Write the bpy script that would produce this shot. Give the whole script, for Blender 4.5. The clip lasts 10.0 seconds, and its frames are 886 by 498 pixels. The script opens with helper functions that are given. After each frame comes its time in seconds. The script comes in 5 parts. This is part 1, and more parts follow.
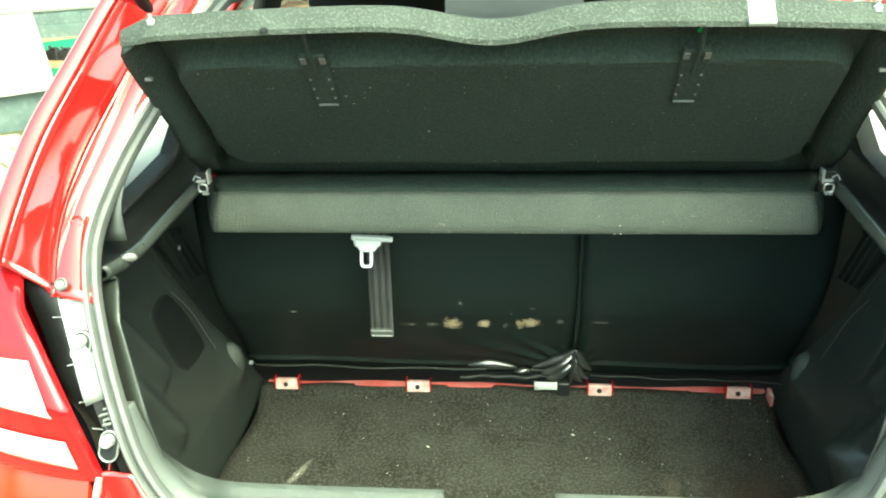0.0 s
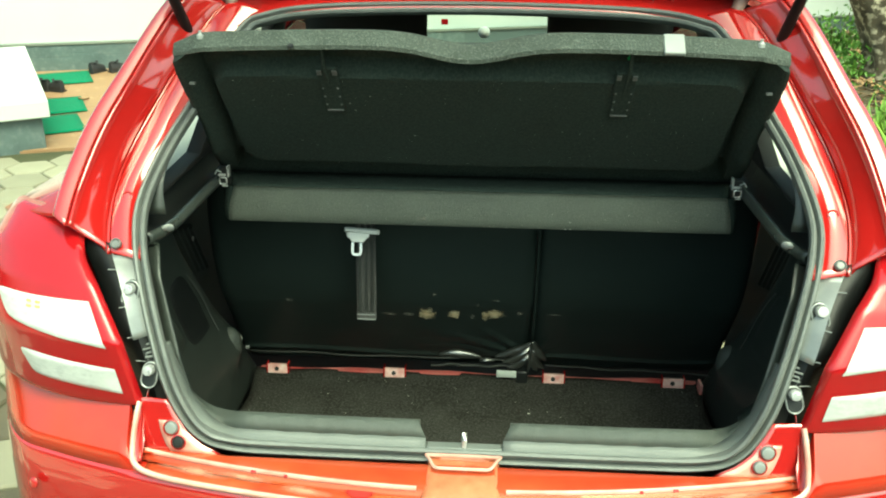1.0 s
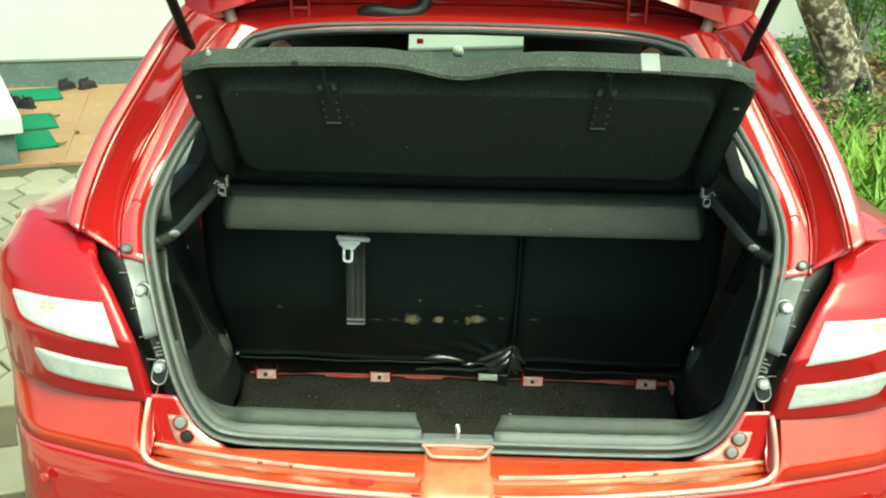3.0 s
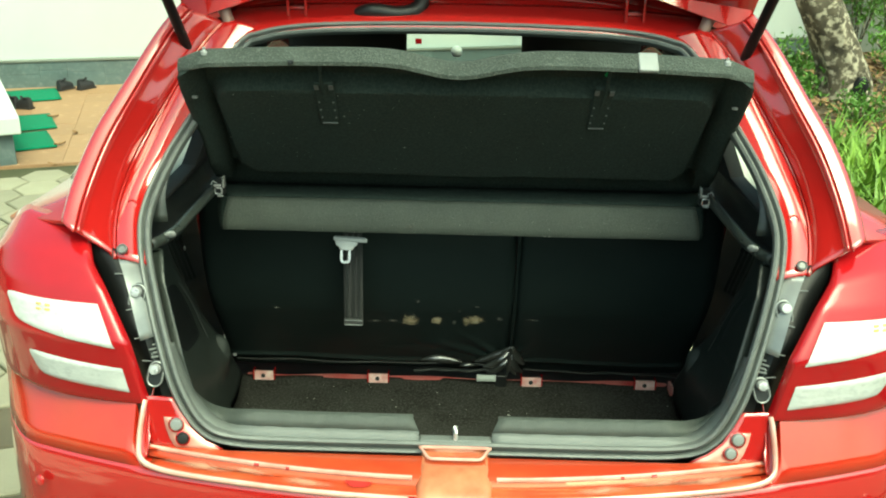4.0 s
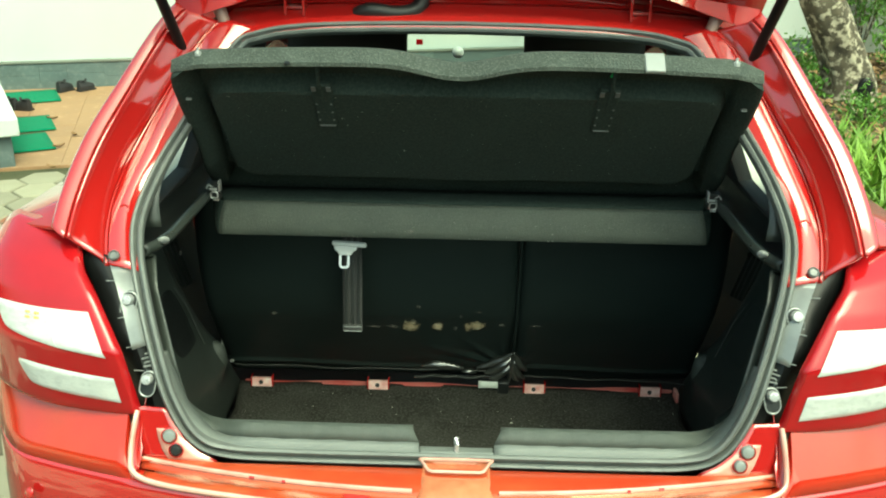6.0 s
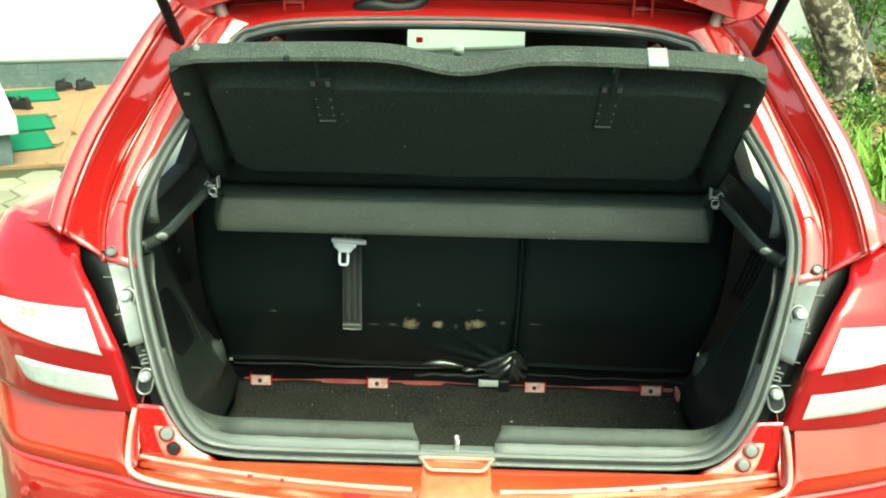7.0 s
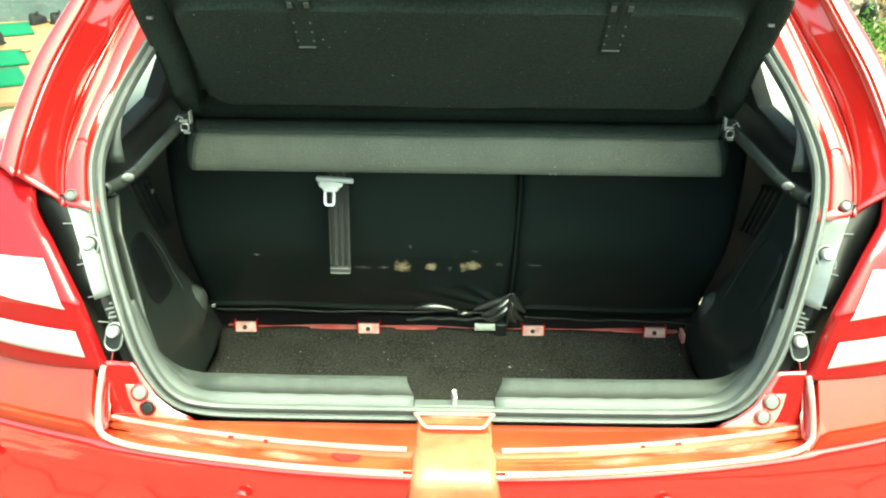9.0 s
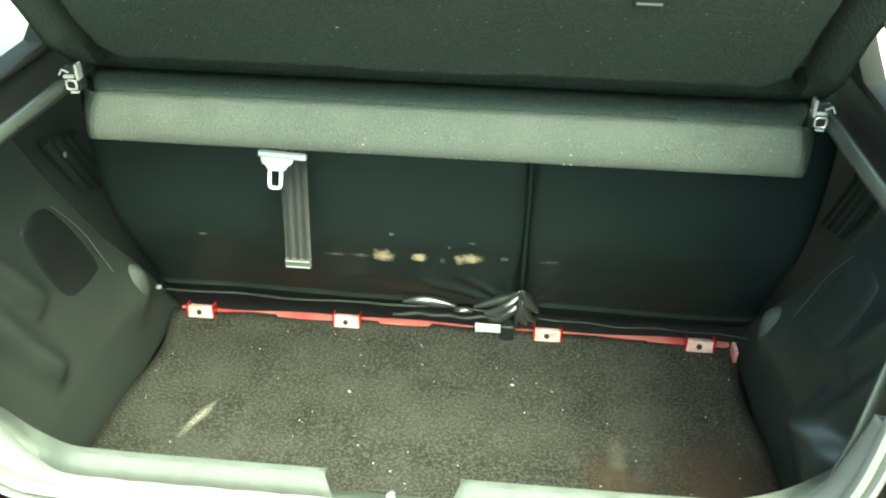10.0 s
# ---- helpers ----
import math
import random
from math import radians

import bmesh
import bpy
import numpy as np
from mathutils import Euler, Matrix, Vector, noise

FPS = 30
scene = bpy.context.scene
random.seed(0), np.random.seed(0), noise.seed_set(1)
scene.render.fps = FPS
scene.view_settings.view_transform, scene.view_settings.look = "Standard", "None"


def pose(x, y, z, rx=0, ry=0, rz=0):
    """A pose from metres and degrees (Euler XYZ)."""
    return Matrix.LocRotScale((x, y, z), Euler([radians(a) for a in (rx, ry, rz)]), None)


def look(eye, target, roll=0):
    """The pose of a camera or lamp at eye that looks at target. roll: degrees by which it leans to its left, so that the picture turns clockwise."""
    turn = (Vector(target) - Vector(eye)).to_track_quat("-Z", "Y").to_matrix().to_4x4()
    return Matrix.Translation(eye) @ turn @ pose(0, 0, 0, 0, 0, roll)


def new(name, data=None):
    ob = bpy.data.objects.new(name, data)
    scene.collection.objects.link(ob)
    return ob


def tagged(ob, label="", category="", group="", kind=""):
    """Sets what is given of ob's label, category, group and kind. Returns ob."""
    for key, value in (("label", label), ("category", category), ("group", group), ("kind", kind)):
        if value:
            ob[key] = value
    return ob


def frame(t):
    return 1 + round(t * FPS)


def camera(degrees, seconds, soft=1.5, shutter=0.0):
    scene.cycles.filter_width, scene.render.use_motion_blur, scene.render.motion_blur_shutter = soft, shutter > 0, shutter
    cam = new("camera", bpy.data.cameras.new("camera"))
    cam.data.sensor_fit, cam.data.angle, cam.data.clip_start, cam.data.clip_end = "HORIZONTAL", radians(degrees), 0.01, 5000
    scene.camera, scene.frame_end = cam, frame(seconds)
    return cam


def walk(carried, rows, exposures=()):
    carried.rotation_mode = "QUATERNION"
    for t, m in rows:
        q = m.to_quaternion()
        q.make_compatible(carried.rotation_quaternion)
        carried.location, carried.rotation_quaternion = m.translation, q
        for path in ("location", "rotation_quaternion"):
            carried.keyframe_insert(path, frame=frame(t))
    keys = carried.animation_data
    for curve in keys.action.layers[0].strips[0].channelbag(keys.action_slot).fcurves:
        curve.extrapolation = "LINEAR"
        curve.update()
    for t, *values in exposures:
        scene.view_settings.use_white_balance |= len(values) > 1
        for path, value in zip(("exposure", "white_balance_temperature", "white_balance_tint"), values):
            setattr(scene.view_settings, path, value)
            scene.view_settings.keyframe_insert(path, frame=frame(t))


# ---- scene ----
cam = camera(54.0, 10.0, soft=2.0)
PATH = [
    (0, (0.034, -0.944, 1.582), (-0.154, 0.842, 0.702), -2.3),
    (0.5, (0.039, -1.175, 1.589), (-0.127, 0.653, 0.794), -1.0),
    (1, (0.041, -1.273, 1.597), (-0.076, 0.567, 0.823), 0.3),
    (1.5, (0.007, -1.338, 1.597), (-0.066, 0.514, 0.845), 0.8),
    (2, (0.004, -1.369, 1.609), (-0.044, 0.488, 0.867), 1.0),
    (2.5, (-0.008, -1.383, 1.611), (-0.046, 0.477, 0.876), 1.1),
    (4, (-0.003, -1.373, 1.608), (-0.038, 0.487, 0.875), 1.0),
    (4.5, (-0.004, -1.368, 1.607), (-0.041, 0.493, 0.874), 1.0),
    (5, (-0.006, -1.356, 1.604), (-0.044, 0.505, 0.873), 0.9),
    (5.5, (-0.002, -1.341, 1.604), (-0.041, 0.52, 0.873), 0.9),
    (7, (-0.004, -1.318, 1.589), (-0.042, 0.544, 0.858), 1.0),
    (7.5, (-0.005, -1.328, 1.594), (-0.038, 0.527, 0.845), 0.8),
    (8, (-0.005, -1.311, 1.586), (-0.031, 0.533, 0.813), 0.6),
    (8.5, (-0.02, -1.286, 1.574), (-0.024, 0.538, 0.754), 0.5),
    (9, (-0.012, -1.193, 1.546), (-0.026, 0.61, 0.679), 0.6),
    (9.5, (0.052, -0.95, 1.52), (-0.031, 0.813, 0.578), 0.7),
    (10, (0.114, -0.712, 1.493), (-0.031, 0.980, 0.438), 1.0),
]
EXPOSURES = [(t, stops, 6750, -28) for t, stops in ((0, 1.7), (0.5, 0.85), (1, 0.5), (1.5, 0.3), (5.5, 0.3), (7, 0.7), (7.5, 1.05), (8.5, 1.15), (9, 1.25), (9.5, 1.7), (10, 2.3))]
walk(cam, [(t, look(eye, target, roll)) for t, eye, target, roll in PATH], EXPOSURES)

# ---- light ----
SUN_ELEV, SUN_ROT = 60.0, 148.0
world = bpy.data.worlds.new("sky")
scene.world = world
world.use_nodes = True
wn = world.node_tree
sky = wn.nodes.new("ShaderNodeTexSky")
sky.sky_type, sky.sun_disc = "NISHITA", False
sky.sun_elevation, sky.sun_rotation = radians(SUN_ELEV), radians(SUN_ROT)
sky.air_density, sky.dust_density, sky.ozone_density = 1.0, 7.0, 1.0
wn.links.new(sky.outputs[0], wn.nodes["Background"].inputs[0])
wn.nodes["Background"].inputs[1].default_value = 0.28
sun = new("sun", bpy.data.lights.new("sun", "SUN"))
sun.data.energy, sun.data.angle, sun.data.color = 1.5, radians(44), (1.0, 0.97, 0.9)
sun.matrix_world = pose(0, 0, 8, 90 - SUN_ELEV, 0, 180 - SUN_ROT)


# ---- materials ----
def material(name, color, rough=0.5, metal=0.0, second=None, scale=8.0, amount=0.5, fine=None, bump=0.0,
             bump_scale=200.0, coat=0.0, gloss=None, stretch=(1, 1, 1), spec=0.5, rough_var=0.1, island=0.0, span=(0.5, 0.72), coat_ior=1.5):
    """A surface whose colour wanders between two tones at a large and a fine scale, with relief and uneven gloss."""
    m = bpy.data.materials.new(name)
    m.use_nodes = True
    t = m.node_tree
    b = t.nodes["Principled BSDF"]
    tc = t.nodes.new("ShaderNodeTexCoord")
    mp = t.nodes.new("ShaderNodeMapping")
    mp.inputs["Scale"].default_value = stretch
    t.links.new(tc.outputs["Object"], mp.inputs[0])
    n1 = t.nodes.new("ShaderNodeTexNoise")
    n1.inputs["Scale"].default_value, n1.inputs["Detail"].default_value = scale, 6
    n2 = t.nodes.new("ShaderNodeTexNoise")
    n2.inputs["Scale"].default_value, n2.inputs["Detail"].default_value = bump_scale, 5
    for n in (n1, n2):
        t.links.new(mp.outputs[0], n.inputs["Vector"])
    ramp = t.nodes.new("ShaderNodeValToRGB")
    ramp.color_ramp.elements[0].position, ramp.color_ramp.elements[1].position = 0.5 - 0.25, 0.5 + 0.25
    t.links.new(n1.outputs["Fac"], ramp.inputs[0])
    second = second or tuple(c * 0.75 for c in color)
    ramp.color_ramp.elements[0].color = (*second, 1)
    ramp.color_ramp.elements[1].color = (*color, 1)
    last = ramp.outputs[0]
    if fine:
        r2 = t.nodes.new("ShaderNodeValToRGB")
        r2.color_ramp.elements[0].position, r2.color_ramp.elements[1].position = span
        t.links.new(n2.outputs["Fac"], r2.inputs[0])
        mix = t.nodes.new("ShaderNodeMix")
        mix.data_type = "RGBA"
        mix.inputs["B"].default_value = (*fine, 1)
        t.links.new(last, mix.inputs["A"])
        t.links.new(r2.outputs[0], mix.inputs["Factor"])
        last = mix.outputs["Result"]
    if island:
        info = t.nodes.new("ShaderNodeObjectInfo")
        mul = t.nodes.new("ShaderNodeMath")
        mul.operation = "MULTIPLY_ADD"
        mul.inputs[1].default_value, mul.inputs[2].default_value = island, 1 - island / 2
        t.links.new(info.outputs["Random"], mul.inputs[0])
        hs = t.nodes.new("ShaderNodeHueSaturation")
        t.links.new(mul.outputs[0], hs.inputs["Value"])
        t.links.new(last, hs.inputs["Color"])
        last = hs.outputs[0]
    t.links.new(last, b.inputs["Base Color"])
    b.inputs["Metallic"].default_value = metal
    b.inputs["Specular IOR Level"].default_value = spec
    rr = t.nodes.new("ShaderNodeMapRange")
    rr.inputs["To Min"].default_value, rr.inputs["To Max"].default_value = max(0.02, rough - rough_var), min(1, rough + rough_var)
    t.links.new(n1.outputs["Fac"], rr.inputs["Value"])
    t.links.new(rr.outputs[0], b.inputs["Roughness"])
    if gloss:
        b.inputs["IOR"].default_value, b.inputs["Specular Tint"].default_value = gloss[0], (*gloss[1], 1)
    if coat:
        b.inputs["Coat Weight"].default_value, b.inputs["Coat Roughness"].default_value, b.inputs["Coat IOR"].default_value = coat, 0.04, coat_ior
    if bump:
        bp = t.nodes.new("ShaderNodeBump")
        bp.inputs["Strength"].default_value, bp.inputs["Distance"].default_value = bump, 0.004
        t.links.new(n2.outputs["Fac"], bp.inputs["Height"])
        t.links.new(bp.outputs[0], b.inputs["Normal"])
    return m


def glass(name, color, rough=0.0, alpha_mix=0.85):
    m = bpy.data.materials.new(name)
    m.use_nodes = True
    t = m.node_tree
    t.nodes.remove(t.nodes["Principled BSDF"])
    tr, gl, lw, pw, fr, mx = (t.nodes.new("ShaderNode" + k) for k in ("BsdfTransparent", "BsdfGlossy", "LayerWeight", "Math", "Math", "MixShader"))
    tr.inputs[0].default_value = (*color, 1)
    gl.inputs["Roughness"].default_value = rough
    lw.inputs[0].default_value = 0.5
    pw.operation, fr.operation = "POWER", "MULTIPLY_ADD"
    pw.inputs[1].default_value = 5.0
    fr.inputs[1].default_value, fr.inputs[2].default_value = 0.92, 0.08
    t.links.new(lw.outputs["Facing"], pw.inputs[0])
    t.links.new(pw.outputs[0], fr.inputs[0])
    t.links.new(fr.outputs[0], mx.inputs[0])
    t.links.new(tr.outputs[0], mx.inputs[1])
    t.links.new(gl.outputs[0], mx.inputs[2])
    t.links.new(mx.outputs[0], t.nodes["Material Output"].inputs[0])
    return m


def blotch(name, color, second, scale=70.0, weight=0.75, cut=0.80):
    """A stain that thins out in ragged patches towards its rim."""
    m = bpy.data.materials.new(name)
    m.use_nodes = True
    t = m.node_tree
    b = t.nodes["Principled BSDF"]
    b.inputs["Roughness"].default_value = 0.7
    tc = t.nodes.new("ShaderNodeTexCoord")
    n = t.nodes.new("ShaderNodeTexNoise")
    n.inputs["Scale"].default_value, n.inputs["Detail"].default_value = scale, 5
    t.links.new(tc.outputs["Object"], n.inputs["Vector"])
    at = t.nodes.new("ShaderNodeAttribute")
    at.attribute_name = "rim"
    s1, s2, s3 = (t.nodes.new("ShaderNodeMath") for _ in range(3))
    s1.operation, s2.operation, s3.operation = "ADD", "SUBTRACT", "MULTIPLY"
    t.links.new(at.outputs["Fac"], s1.inputs[0])
    t.links.new(n.outputs["Fac"], s1.inputs[1])
    t.links.new(s1.outputs[0], s2.inputs[0])
    s2.inputs[1].default_value = cut
    t.links.new(s2.outputs[0], s3.inputs[0])
    s3.inputs[1].default_value = 2.2 * weight
    s3.use_clamp = True
    mix = t.nodes.new("ShaderNodeMix")
    mix.data_type = "RGBA"
    mix.inputs["A"].default_value, mix.inputs["B"].default_value = (*color, 1), (*second, 1)
    t.links.new(n.outputs["Fac"], mix.inputs["Factor"])
    t.links.new(mix.outputs["Result"], b.inputs["Base Color"])
    t.links.new(s3.outputs[0], b.inputs["Alpha"])
    return m


def spot(name, place, rx, rz, material, parent, label):
    """A stain lying on a surface; place(a, b) gives the surface's point. Its rim value falls from 1 in the middle to 0."""
    bm = bmesh.new()
    rings = [[bm.verts.new(place(rx * r / 6 * math.cos(a), rz * r / 6 * math.sin(a))) for a in [k * math.pi / 10 for k in range(20)]] for r in range(1, 7)]
    mid = bm.verts.new(place(0, 0))
    for k in range(20):
        bm.faces.new((mid, rings[0][k], rings[0][(k + 1) % 20]))
        for a, b in zip(rings, rings[1:]):
            bm.faces.new((a[k], b[k], b[(k + 1) % 20], a[(k + 1) % 20]))
    bm.verts.index_update()
    values = [1 - (v.index // 20 + 1) / 6 for v in bm.verts]
    values[len(bm.verts) - 1] = 1.0
    me = bpy.data.meshes.new(name)
    bm.to_mesh(me)
    bm.free()
    me.attributes.new("rim", "FLOAT", "POINT").data.foreach_set("value", values)
    me.materials.append(material)
    ob = new(name, me)
    ob.parent = parent
    ob["label"] = label
    return ob


RED = material("red_paint", (0.43, 0.012, 0.014), 0.09, second=(0.39, 0.010, 0.012), scale=3, gloss=(1.5, (1.0, 0.88, 0.7)), coat=1.0, coat_ior=2.0, rough_var=0.04, bump=0.01, bump_scale=700)
# The next four paints put bright sky sheen on red into an orange colour.
SHEEN_RED = material("sheen_tinted_red_paint", (0.48, 0.034, 0.012), 0.12, second=(0.46, 0.014, 0.011), scale=6, gloss=(1.7, (1.0, 0.84, 0.5)), coat=0.6, coat_ior=1.9, rough_var=0.05, bump=0.02, bump_scale=400)
LATCH = material("sheen_latch_paint", (0.54, 0.25, 0.13), 0.22, second=(0.46, 0.09, 0.045), scale=16, gloss=(1.9, (1.0, 0.92, 0.75)), rough_var=0.08, bump=0.05, bump_scale=160)
UPPER = material("part_sheen_red_paint", (0.46, 0.085, 0.030), 0.2, second=(0.43, 0.018, 0.013), scale=5, gloss=(2.0, (1.0, 0.88, 0.6)), rough_var=0.1, bump=0.02, bump_scale=400)
LEDGE = material("sheen_orange_paint", (0.48, 0.150, 0.052), 0.24, second=(0.42, 0.026, 0.014), scale=7, gloss=(2.2, (1.0, 0.90, 0.66)), rough_var=0.12, bump=0.02, bump_scale=400)
# Pale colour painted as the sky glints along rounded red edges.
EDGE = material("edge_glint", (0.70, 0.52, 0.44), 0.2, second=(0.58, 0.22, 0.17), scale=14, gloss=(2.0, (1.0, 0.95, 0.85)))
WORN = material("worn_red", (0.72, 0.42, 0.38), 0.35, second=(0.55, 0.09, 0.08), scale=22, bump=0.1)
RUBBER = material("seal_rubber", (0.17, 0.185, 0.175), 0.5, second=(0.12, 0.13, 0.125), scale=30, bump=0.1, bump_scale=500)
PLASTIC = material("black_plastic", (0.018, 0.020, 0.020), 0.38, scale=20, bump=0.2, bump_scale=900, second=(0.011, 0.013, 0.013), rough_var=0.05)
TRIM = material("trim_plastic", (0.037, 0.044, 0.039), 0.36, scale=12, bump=0.12, bump_scale=1100, second=(0.032, 0.039, 0.035), rough_var=0.05, spec=0.75)
RAIL = material("rail_plastic", (0.050, 0.058, 0.053), 0.30, scale=14, second=(0.036, 0.042, 0.039), bump=0.1, bump_scale=900, spec=0.9)
TREAD = material("tread_plastic", (0.068, 0.079, 0.071), 0.48, scale=14, bump=0.4, bump_scale=700, second=(0.048, 0.057, 0.050), fine=(0.095, 0.106, 0.096), stretch=(3, 1, 1))
SILL = material("sill_plastic", (0.150, 0.166, 0.156), 0.42, scale=14, bump=0.3, bump_scale=900, second=(0.120, 0.134, 0.126), fine=(0.18, 0.195, 0.185))
FELT = material("shelf_felt", (0.032, 0.046, 0.040), 0.95, scale=10, bump=0.7, bump_scale=260, second=(0.026, 0.036, 0.031), fine=(0.050, 0.064, 0.057), span=(0.40, 0.80), stretch=(1, 1, 0.6), spec=0.15)
FELT_RIM = material("shelf_rim_felt", (0.088, 0.105, 0.092), 0.9, scale=26, bump=0.8, bump_scale=300, second=(0.058, 0.070, 0.061), fine=(0.150, 0.168, 0.150), span=(0.5, 0.75), spec=0.2)
STRIP = material("grained_strip", (0.116, 0.130, 0.107), 0.62, scale=11, bump=0.7, bump_scale=420, second=(0.074, 0.086, 0.072), fine=(0.165, 0.178, 0.152), span=(0.45, 0.8), spec=0.45)
CARPET = material("boot_carpet", (0.041, 0.041, 0.036), 1.0, scale=9, bump=0.7, bump_scale=190, second=(0.016, 0.015, 0.012), fine=(0.078, 0.079, 0.073), span=(0.44, 0.78), spec=0.1)
VINYL = material("seat_vinyl", (0.019, 0.029, 0.027), 0.48, scale=6, bump=0.2, bump_scale=600, second=(0.015, 0.023, 0.021), rough_var=0.02, spec=0.35)
STAIN = blotch("yellow_stain", (0.50, 0.33, 0.13), (0.84, 0.76, 0.55), 75.0, 0.8, cut=0.66)
SCUFF = blotch("pale_scuff", (0.26, 0.25, 0.21), (0.34, 0.33, 0.28), 60.0, 0.35, 0.72)
BROWN = blotch("brown_stain", (0.075, 0.048, 0.034), (0.052, 0.036, 0.026), 12.0, 0.45, 0.66)
ROLL = material("rolled_vinyl", (0.028, 0.031, 0.028), 0.55, scale=20, second=(0.018, 0.020, 0.018), bump=0.1, bump_scale=300, spec=0.4)
GATHER = material("shiny_black_vinyl", (0.036, 0.039, 0.035), 0.30, scale=20, second=(0.026, 0.028, 0.025), bump=0.08, bump_scale=300, spec=1.0, gloss=(1.9, (1, 1, 1)), rough_var=0.05)
BAR = material("worn_red_metal", (0.60, 0.24, 0.22), 0.38, second=(0.36, 0.012, 0.016), scale=11, bump=0.05, bump_scale=120)
PINK = material("worn_pink_plate", (0.84, 0.70, 0.66), 0.35, second=(0.60, 0.22, 0.20), scale=45, bump=0.1)
BROWNISH = material("old_rubber", (0.30, 0.19, 0.16), 0.4, scale=30, second=(0.20, 0.12, 0.10))
STUD = material("dull_stud", (0.17, 0.18, 0.175), 0.45, metal=0.3, scale=40)
GREEN = material("green_plastic", (0.02, 0.42, 0.10), 0.4)
LINT = material("lint", (0.6, 0.6, 0.55), 0.9)
BELT = material("belt_webbing", (0.10, 0.10, 0.095), 0.55, scale=40, bump=0.6, bump_scale=800, second=(0.07, 0.07, 0.068), stretch=(1, 1, 8))
WHITE = material("white_plastic", (0.80, 0.81, 0.78), 0.3, scale=30, second=(0.72, 0.73, 0.70))
PALE = material("pale_plastic", (0.38, 0.40, 0.39), 0.4, scale=30, second=(0.32, 0.34, 0.33))
INK = material("black_enamel", (0.007, 0.008, 0.008), 0.45, scale=30, spec=0.3)
# Pale surface that stands for daylight outside the quarter window.
DAYLIGHT_PALE = material("daylight_pale", (0.72, 0.72, 0.64), 0.8, scale=8, second=(0.66, 0.66, 0.58), bump=0.2, bump_scale=500)
STEEL = material("bright_steel", (0.66, 0.67, 0.66), 0.28, metal=0.55, scale=40, bump=0.05, bump_scale=300)
ZINC = material("galvanised_plate", (0.36, 0.38, 0.37), 0.32, metal=0.35, scale=18, second=(0.22, 0.235, 0.23), bump=0.1, bump_scale=300)
LENS_RED = material("red_lens", (0.40, 0.006, 0.013), 0.08, scale=8, spec=0.4, rough_var=0.03, second=(0.33, 0.005, 0.010), coat=0.7)
LENS_WHITE = material("clear_lens", (0.66, 0.69, 0.66), 0.14, scale=22, coat=1.0, second=(0.54, 0.57, 0.55), fine=(0.50, 0.53, 0.52), bump=0.35, bump_scale=60, stretch=(1, 1, 1.6))
AMBER = material("amber_plastic", (0.62, 0.45, 0.16), 0.3, scale=30, second=(0.55, 0.36, 0.10))
BODY_DARK = material("cabin_dark", (0.03, 0.03, 0.03), 0.8, scale=6)
GLASS = glass("window_glass", (0.82, 0.9, 0.86))
TYRE = material("tyre_rubber", (0.02, 0.02, 0.02), 0.8, scale=20, bump=0.3)
RIM = material("alloy", (0.5, 0.5, 0.5), 0.35, metal=0.9)
WALL = material("white_wall", (0.53, 0.58, 0.54), 0.85, scale=1.5, second=(0.48, 0.53, 0.50), bump=0.2, bump_scale=60)
STONE = material("plinth_stone", (0.12, 0.165, 0.16), 0.6, scale=7, second=(0.075, 0.108, 0.106), fine=(0.17, 0.21, 0.20), span=(0.5, 0.8), bump=0.4, bump_scale=22, island=0.12)
MORTAR = material("grey_mortar", (0.10, 0.135, 0.132), 0.9, scale=9, second=(0.085, 0.115, 0.113), bump=0.4, bump_scale=60)
TILE = material("porch_tile", (0.33, 0.20, 0.105), 0.6, scale=2, second=(0.25, 0.15, 0.078), fine=(0.42, 0.28, 0.16), span=(0.55, 0.8), bump=0.15, bump_scale=14, island=0.12)
PAVER = material("cement_paver", (0.27, 0.26, 0.185), 0.85, scale=5, second=(0.22, 0.21, 0.145), bump=0.5, bump_scale=90, island=0.3)
# Paver colour darkened to keep reflections in the bumper dark.
DULLPAVER = material("dimmed_paver", (0.12, 0.105, 0.068), 0.9, scale=3, second=(0.065, 0.057, 0.038), bump=0.5, bump_scale=90)
JOINT = material("moss_joint", (0.065, 0.065, 0.03), 0.95, scale=8, second=(0.035, 0.042, 0.015), bump=0.6, bump_scale=80)
MAT = material("green_mat", (0.006, 0.175, 0.082), 0.9, scale=30, second=(0.005, 0.13, 0.060), bump=0.8, bump_scale=250)
SHOE = material("black_shoe", (0.02, 0.02, 0.022), 0.5, scale=20, bump=0.3)
SOIL = material("leafy_soil", (0.10, 0.075, 0.045), 0.95, scale=6, second=(0.05, 0.045, 0.025), fine=(0.22, 0.15, 0.08), bump=1.0, bump_scale=40)
GRASS = material("grass_blade", (0.20, 0.33, 0.03), 0.55, scale=2, second=(0.085, 0.18, 0.018))
LEAF = material("leaf_green", (0.15, 0.30, 0.035), 0.45, scale=5, second=(0.040, 0.11, 0.016))
DRYLEAF = material("dry_leaf", (0.35, 0.22, 0.10), 0.8, scale=6, second=(0.2, 0.12, 0.06))
BARK = material("tree_bark", (0.150, 0.128, 0.085), 0.95, scale=9, second=(0.020, 0.017, 0.011), fine=(0.42, 0.38, 0.28), bump=1.0, bump_scale=17, span=(0.50, 0.62))
# Dark colour for the unseen wall that the paint mirrors.
UNSEEN_WALL = material("unseen_wall", (0.10, 0.11, 0.08), 0.9, scale=1.5, second=(0.05, 0.06, 0.04), bump=0.4, bump_scale=30)
